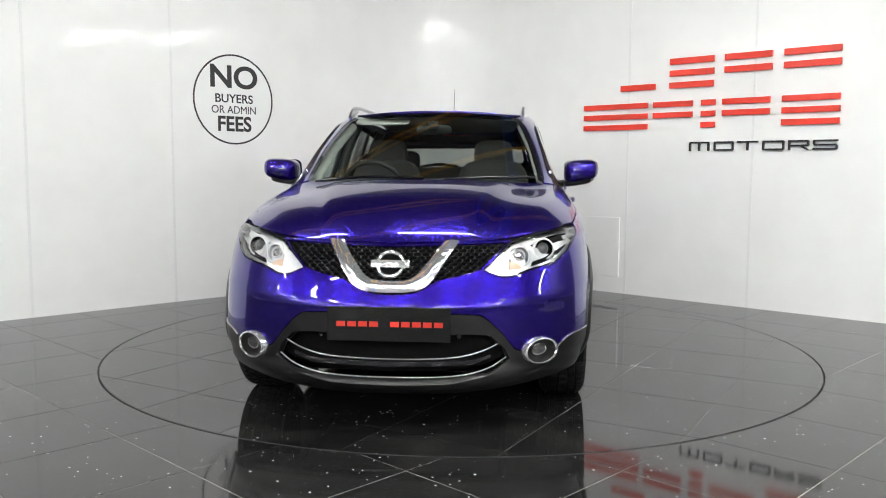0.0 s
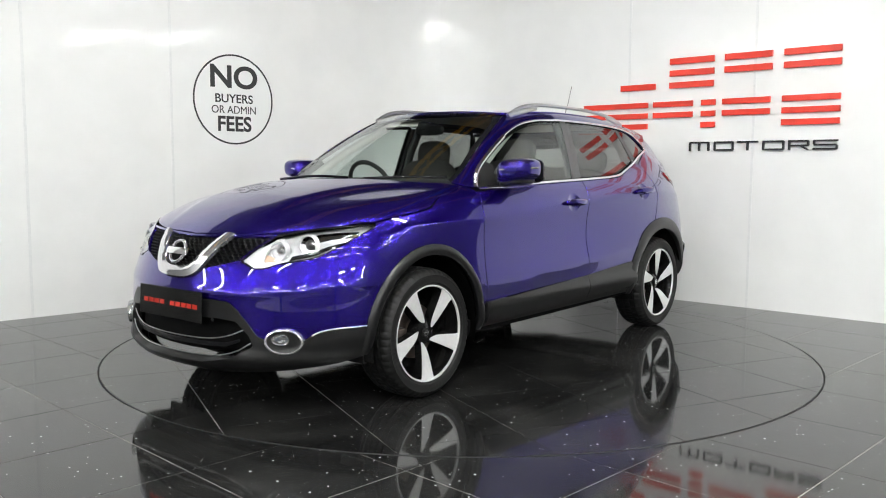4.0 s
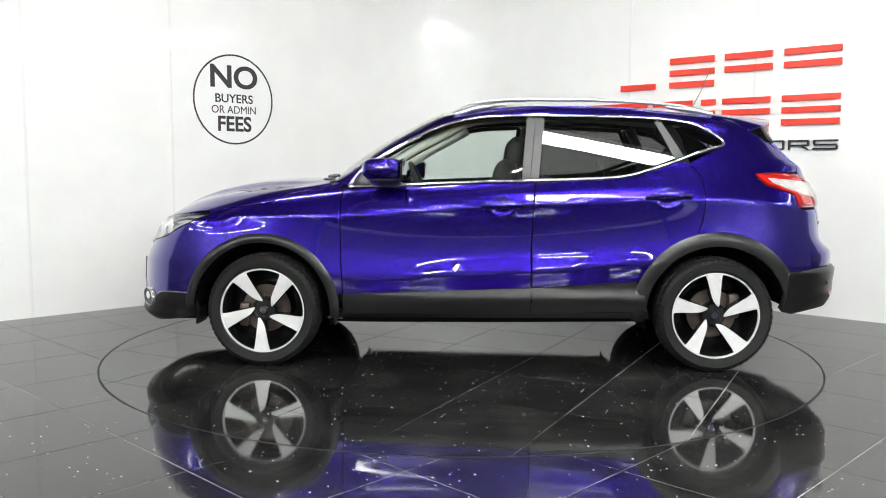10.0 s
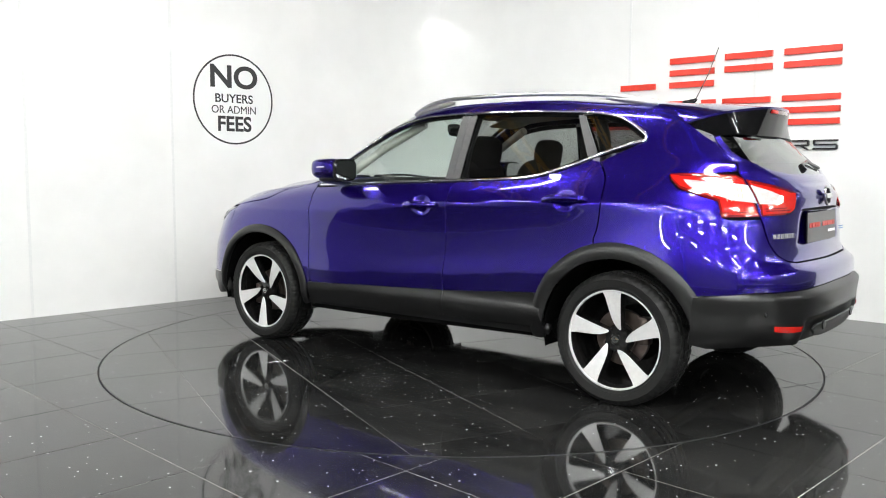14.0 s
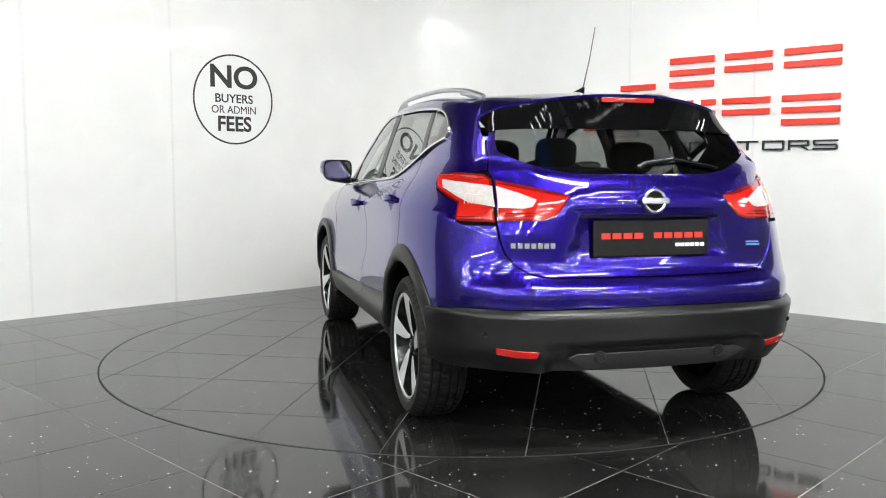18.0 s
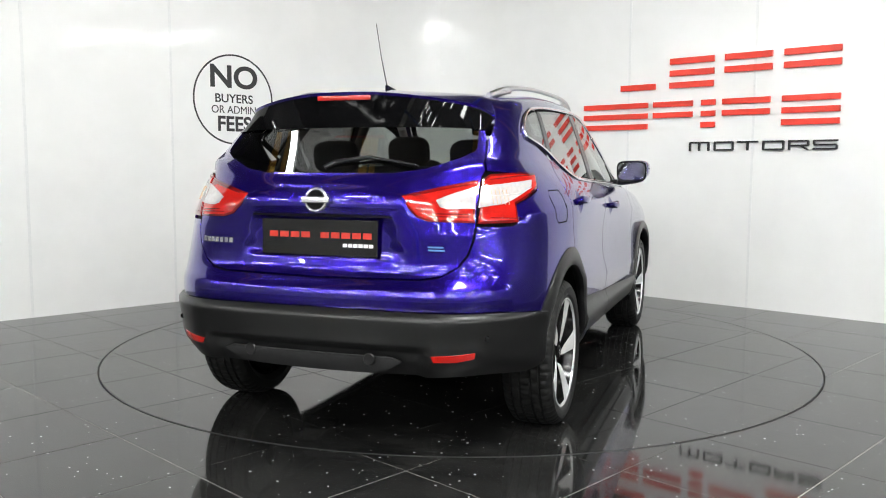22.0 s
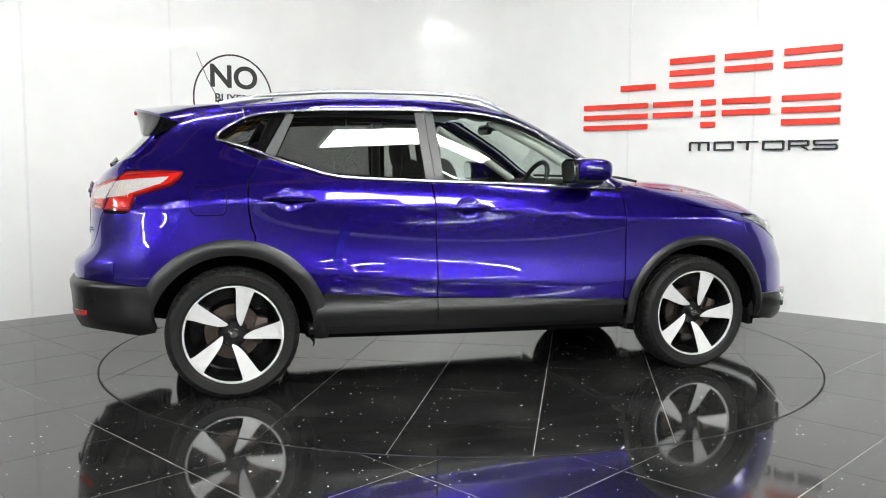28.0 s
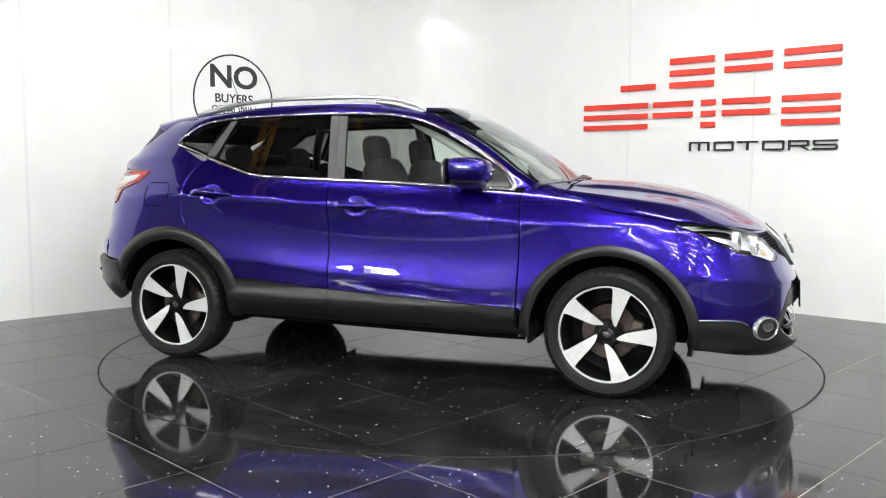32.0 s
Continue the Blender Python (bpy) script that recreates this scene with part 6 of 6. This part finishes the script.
spoiler()
part("high_brake_lamp", box_bm(-1.812, 0, 1.478, .014, .252, .022, bevel=.004), M_redlens, tailgate, "red high-level brake lamp", smooth=30)
arm = tube_bm([(-1.955, .02, 1.178), (-1.93, -.02, 1.20), (-1.915, -.17, 1.222), (-1.925, -.38, 1.19)], [.013, .013, .009, .006], 8)
wp = part("rear_wiper", arm, M_gloss, tailgate, smooth=50)
part("wiper_blade", tube_bm([(-1.93, .0, 1.186), (-1.90, -.2, 1.205), (-1.915, -.39, 1.185)], .006, 6), M_rubber, tailgate, smooth=50)

panel("skid_insert", sym([(0, .440), (.36, .440), (.40, .425), (.33, .385), (.22, .375), (0, .372)]), "rear", M_skid, car, lift=0.022, step=.03, label="black skid insert")
for y in (.27, -.27):
    q, n = on_skin("rear", (y, .43), .024)
    part("tow_cover", lathe_bm([(.0, -.004), (.022, -.004), (.026, .002)], 24, "x"), M_clad, car, smooth=40).location = q

# ---- sides: handles, mirrors, roof rails, filler flap, aerial
def handle(x, z, length, s, parent):
    """A pull handle over a cupped recess."""
    panel("handle_cup", cup_outline(x, z), "side", M_paint, parent, lift=0.0, edge=0.0, step=.007, mirror=s < 0,
          shape=lambda p, h: -.016 * max(0.0, 1 - (((p[0] - x) / .0754) ** 2 + ((p[1] - z) / .058) ** 2)) ** 1.3)
    P = []
    for k in range(13):
        t = k / 12
        xx = x + length * (.5 - t)
        h, n = touch((xx, 3, z + .006 * (t - .5)), (0, -1, 0))
        q = h + n * (.004 + .027 * math.sin(math.pi * min(1, max(0, t))) ** .5)
        P.append((q.x, q.y * s, q.z))
    part("door_handle", tube_bm(P, [.010 + .011 * math.sin(math.pi * (k + .5) / 13) ** .6 for k in range(13)], 14, flat=1.1), M_paint, parent, smooth=60)


for s, k in ((1, 0), (-1, 1)):
    handle(-.085, .967, .235, s, fdoors[k])
    handle(-1.035, 1.018, .25, s, rdoors[k])

for s in (1, -1):
    mr = new("door_mirror")
    mr.parent = fdoors[0 if s > 0 else 1]
    mr.matrix_basis = pose(.575, s * .908, 1.155, 0, 0, 0)

    def rounded(cx, cy, cz, sx, sy, sz, taper):
        bm = bmesh.new()
        bmesh.ops.create_uvsphere(bm, u_segments=28, v_segments=18, radius=1)
        for v in bm.verts:
            f = lambda a, p: math.copysign(abs(a) ** p, a)
            x, y, z = f(v.co.x, .62), f(v.co.y, .55), f(v.co.z, .62)
            k = 1 - taper * (y * .5 + .5)
            v.co = (cx + x * sx * (1 if x > 0 else .75), cy + s * y * sy, cz + z * sz * k + (.012 * y))
        bmesh.ops.recalc_face_normals(bm, faces=bm.faces)
        return bm

    part("mirror_cap", rounded(.006, 0.012 * s, .012, .136, .102, .076, .2), M_paint, mr, smooth=70)
    part("mirror_base", rounded(.0, -.008 * s, -.052, .105, .085, .026, .1), M_clad, mr, smooth=70)
    part("mirror_stalk", tube_bm([(.02, -.135 * s, -.062), (.01, -.06 * s, -.055)], .026, 10, flat=.6), M_clad, mr, smooth=60)
    for nm, x_, sy, sz, m_, lb_ in (("mirror_rim", -.094, .096, .068, M_gloss, ""), ("mirror_glass", -.104, .085, .056, M_chrome, "mirror glass")):
        pl = [(math.copysign(abs(math.cos(a)) ** .5, math.cos(a)) * sy, math.copysign(abs(math.sin(a)) ** .5, math.sin(a)) * sz) for a in [2 * math.pi * k / 40 for k in range(40)]]
        bmm = bmesh.new()
        fa = [bmm.verts.new((x_ - (.10 * z if nm == "mirror_glass" else 0), .012 * s + y, .010 + z)) for y, z in pl]
        fb = [bmm.verts.new((x_ + .012, .012 * s + y, .010 + z)) for y, z in pl]
        bmm.faces.new(fa)
        bmm.faces.new(fb[::-1])
        for k in range(40):
            bmm.faces.new((fa[k], fa[(k + 1) % 40], fb[(k + 1) % 40], fb[k]))
        bmesh.ops.recalc_face_normals(bmm, faces=bmm.faces)
        part(nm, bmm, m_, mr, lb_)
    ind = [(.138, -.04 * s, .016), (.132, .03 * s, .018), (.108, .078 * s, .022), (.05, .108 * s, .026), (-.02, .113 * s, .028)]
    part("repeater", tube_bm(ind, .007, 8), M_badge, mr, "slim clear indicator strip", smooth=60)

for s in (1, -1):
    top = [(.215, .567, 1.508), (.15, .570, 1.541), (.046, .573, 1.574), (-.124, .572, 1.591), (-.464, .568, 1.594), (-.80, .556, 1.588), (-1.14, .535, 1.561), (-1.27, .522, 1.537), (-1.36, .512, 1.516)]
    P = [(x, y * s, z) for x, y, z in curve_through(top, 5)]
    rail = part("roof_rail", tube_bm(P, .0105, 10, flat=1.1), M_satin, car, "satin silver roof rail", smooth=60)
    low = [(x, (y + .004) * s, z) for x, y, z in ((.205, .568, 1.50), (.06, .572, 1.530), (.0, .571, 1.536), (-.16, .571, 1.555))]
    for foot in (((.20, .567, 1.505), (.06, .570, 1.545), (-.10, .571, 1.567)), ((-1.36, .512, 1.512), (-1.24, .524, 1.535), (-1.08, .538, 1.553))):
        part("rail_foot", tube_bm([(x, y * s, z) for x, y, z in foot], [.010, .014, .006], 8, flat=1.5), M_satin, car, smooth=60)
fl_ = [(-1.52, 1.055), (-1.52, .965), (-1.495, .942), (-1.365, .942), (-1.345, .965), (-1.345, 1.055), (-1.365, 1.083), (-1.495, 1.083)]
fl = resample(fl_, .02)
skin_strip("filler_gap", fl, .006, "side", M_dark, car, lift=-.0010, n=1, closed=True, mirror=True)
part("aerial_base", tube_bm([(-1.29, 0, 1.536), (-1.33, 0, 1.552), (-1.36, 0, 1.570)], [.030, .020, .007], 10), M_gloss, car, smooth=60)
part("aerial", tube_bm([(-1.35, 0, 1.562), (-1.42, 0, 1.70), (-1.475, 0, 1.845)], [.0034, .0024, .002], 6), M_pillar, car, smooth=60)

# bumper to fender seam and wing crease
for mr_ in (False, True):
    skin_strip("cladding_edge", [(1.74, .438), (1.86, .438), (1.93, .435), (1.975, .424), (2.0, .408)], .006, "side", M_satin, car, lift=.003, mirror=mr_)

# ---- front wipers and scuttle
panel("scuttle", sym([(0, 1.110), (.35, 1.107), (.58, 1.10), (.70, 1.092), (.72, 1.075), (.55, 1.066), (.30, 1.070), (0, 1.072)]), "front", M_clad, car, lift=-.012, step=.03)
for P in ([(1.06, -.60, 1.105), (1.06, -.30, 1.128), (1.07, .02, 1.122)], [(1.03, .12, 1.118), (.99, .40, 1.128), (.90, .64, 1.130)]):
    part("wiper", tube_bm([tuple(p) for p in curve_through(P, 6)], .009, 6), M_gloss, car, smooth=60)


# ---- cabin
panel("headlining", [(x * .97, y * .95) for x, y in roofo] + [(x * .97, -y * .95) for x, y in roofo[::-1][1:-1]], "top", M_trim, car, lift=-.04, edge=0.0, step=.06)


def soft_box(cx, cy, cz, sx, sy, sz, p=.5, rot=0.0):
    bm = bmesh.new()
    bmesh.ops.create_uvsphere(bm, u_segments=20, v_segments=14, radius=1)
    for v in bm.verts:
        f = lambda a: math.copysign(abs(a) ** p, a)
        v.co = (f(v.co.x) * sx / 2, f(v.co.y) * sy / 2, f(v.co.z) * sz / 2)
    bmesh.ops.transform(bm, matrix=Matrix.Translation((cx, cy, cz)) @ Matrix.Rotation(radians(rot), 4, "Y"), verts=bm.verts)
    return bm


def seat(x, y, w):
    st = new("car_seat")
    st.parent = car
    st.matrix_basis = pose(x, y, 0)
    part("cushion", soft_box(.05, 0, .62, .52, w, .20), M_fabric, st, smooth=70)
    part("backrest", soft_box(-.26, 0, .93, .16, w, .62, rot=-12), M_fabric, st, smooth=70)
    part("headrest", soft_box(-.36, 0, 1.275, .11, .27, .20, .6, -8), M_fabric, st, smooth=70)
    for s in (-.06, .06):
        part("headrest_post", tube_bm([(-.345, s, 1.12), (-.36, s, 1.24)], .006, 6), M_chrome, st)


seat(.18, .37, .50)
seat(.18, -.37, .50)
bench = new("rear_bench")
bench.parent = car
part("cushion", soft_box(-.72, 0, .62, .52, 1.28, .2), M_fabric, bench, smooth=70)
part("backrest", soft_box(-1.05, 0, .90, .18, 1.30, .58, rot=-14), M_fabric, bench, smooth=70)
for y in (.38, -.38):
    part("headrest", soft_box(-1.15, y, 1.235, .10, .25, .17, .6, -8), M_fabric, bench, smooth=70)
part("dashboard", soft_box(.86, 0, .98, .50, 1.40, .24, .45, 8), M_dash, car, smooth=70)
sw = [(.47 + .185 * math.sin(a) * .42, -.37 + .185 * math.cos(a), 1.05 + .185 * math.sin(a) * .9) for a in [2 * math.pi * k / 32 for k in range(32)]]
swo = part("steering_wheel", tube_bm(sw, .015, 8, True), M_dash, car, smooth=60)
part("steering_boss", soft_box(.50, -.37, 1.04, .06, .15, .12, .6, 25), M_dash, swo, smooth=60)
part("rear_view_mirror", soft_box(.30, 0, 1.425, .035, .23, .065, .5), M_gloss, car, smooth=60)
part("mirror_bracket", soft_box(.35, 0, 1.45, .08, .07, .06, .5), M_gloss, car, smooth=60)
for s in (1, -1):
    if s < 0:
        part("sun_visor", soft_box(.13, s * .36, 1.485, .15, .36, .016, .4, 16), M_trim, car, smooth=60)
    part("door_card", box_bm(-.05, s * .79, .82, 1.7, .03, .44, bevel=.01), M_dash, car)
part("parcel_shelf", box_bm(-1.55, 0, 1.08, .62, 1.2, .03, bevel=.006), M_fabric, car)
# pillar trims inside
for s in (1, -1):
    part("pillar_trim", tube_bm([(.74, s * .68, 1.10), (.44, s * .63, 1.29), (.14, s * .56, 1.45)], .028, 8), M_trim, car, smooth=60)
    part("pillar_trim", tube_bm([(-.27, s * .745, 1.08), (-.28, s * .69, 1.29), (-.29, s * .60, 1.48)], .030, 8), M_pillar, car, smooth=60)
    part("pillar_trim", tube_bm([(-1.18, s * .70, 1.15), (-1.12, s * .63, 1.35), (-1.05, s * .56, 1.47)], .035, 8), M_dash, car, smooth=60)

# ---------------------------------------------------------------- tiles, last
lay_tiles(floor, 46.9, -0.9, -0.7, 9.0, "out", R_DISC + 0.012)
lay_tiles(turntable, 65.1, -0.014, 0.018, 2.4, "in", R_DISC - 0.001)

# ---------------------------------------------------------------- the turn
PIVOT = (0.179, 0.158)


def heading(t):
    """Degrees from the x axis in which the car points, t seconds in."""
    return -93.9 - 8.612 * t - 0.01426 * t ** 2 - 0.000009 * t ** 3 + 0.0000055 * t ** 4


def motions():
    rows_car, rows_disc = [], []
    for k in range(33):
        a = heading(k)
        m = Matrix.Rotation(radians(a), 4, "Z")
        rows_disc.append((k, m))
        rows_car.append((k, m @ Matrix.Translation((-PIVOT[0], -PIVOT[1], 0.0))))
    walk(turntable, rows_disc)
    walk(car, rows_car)


motions()
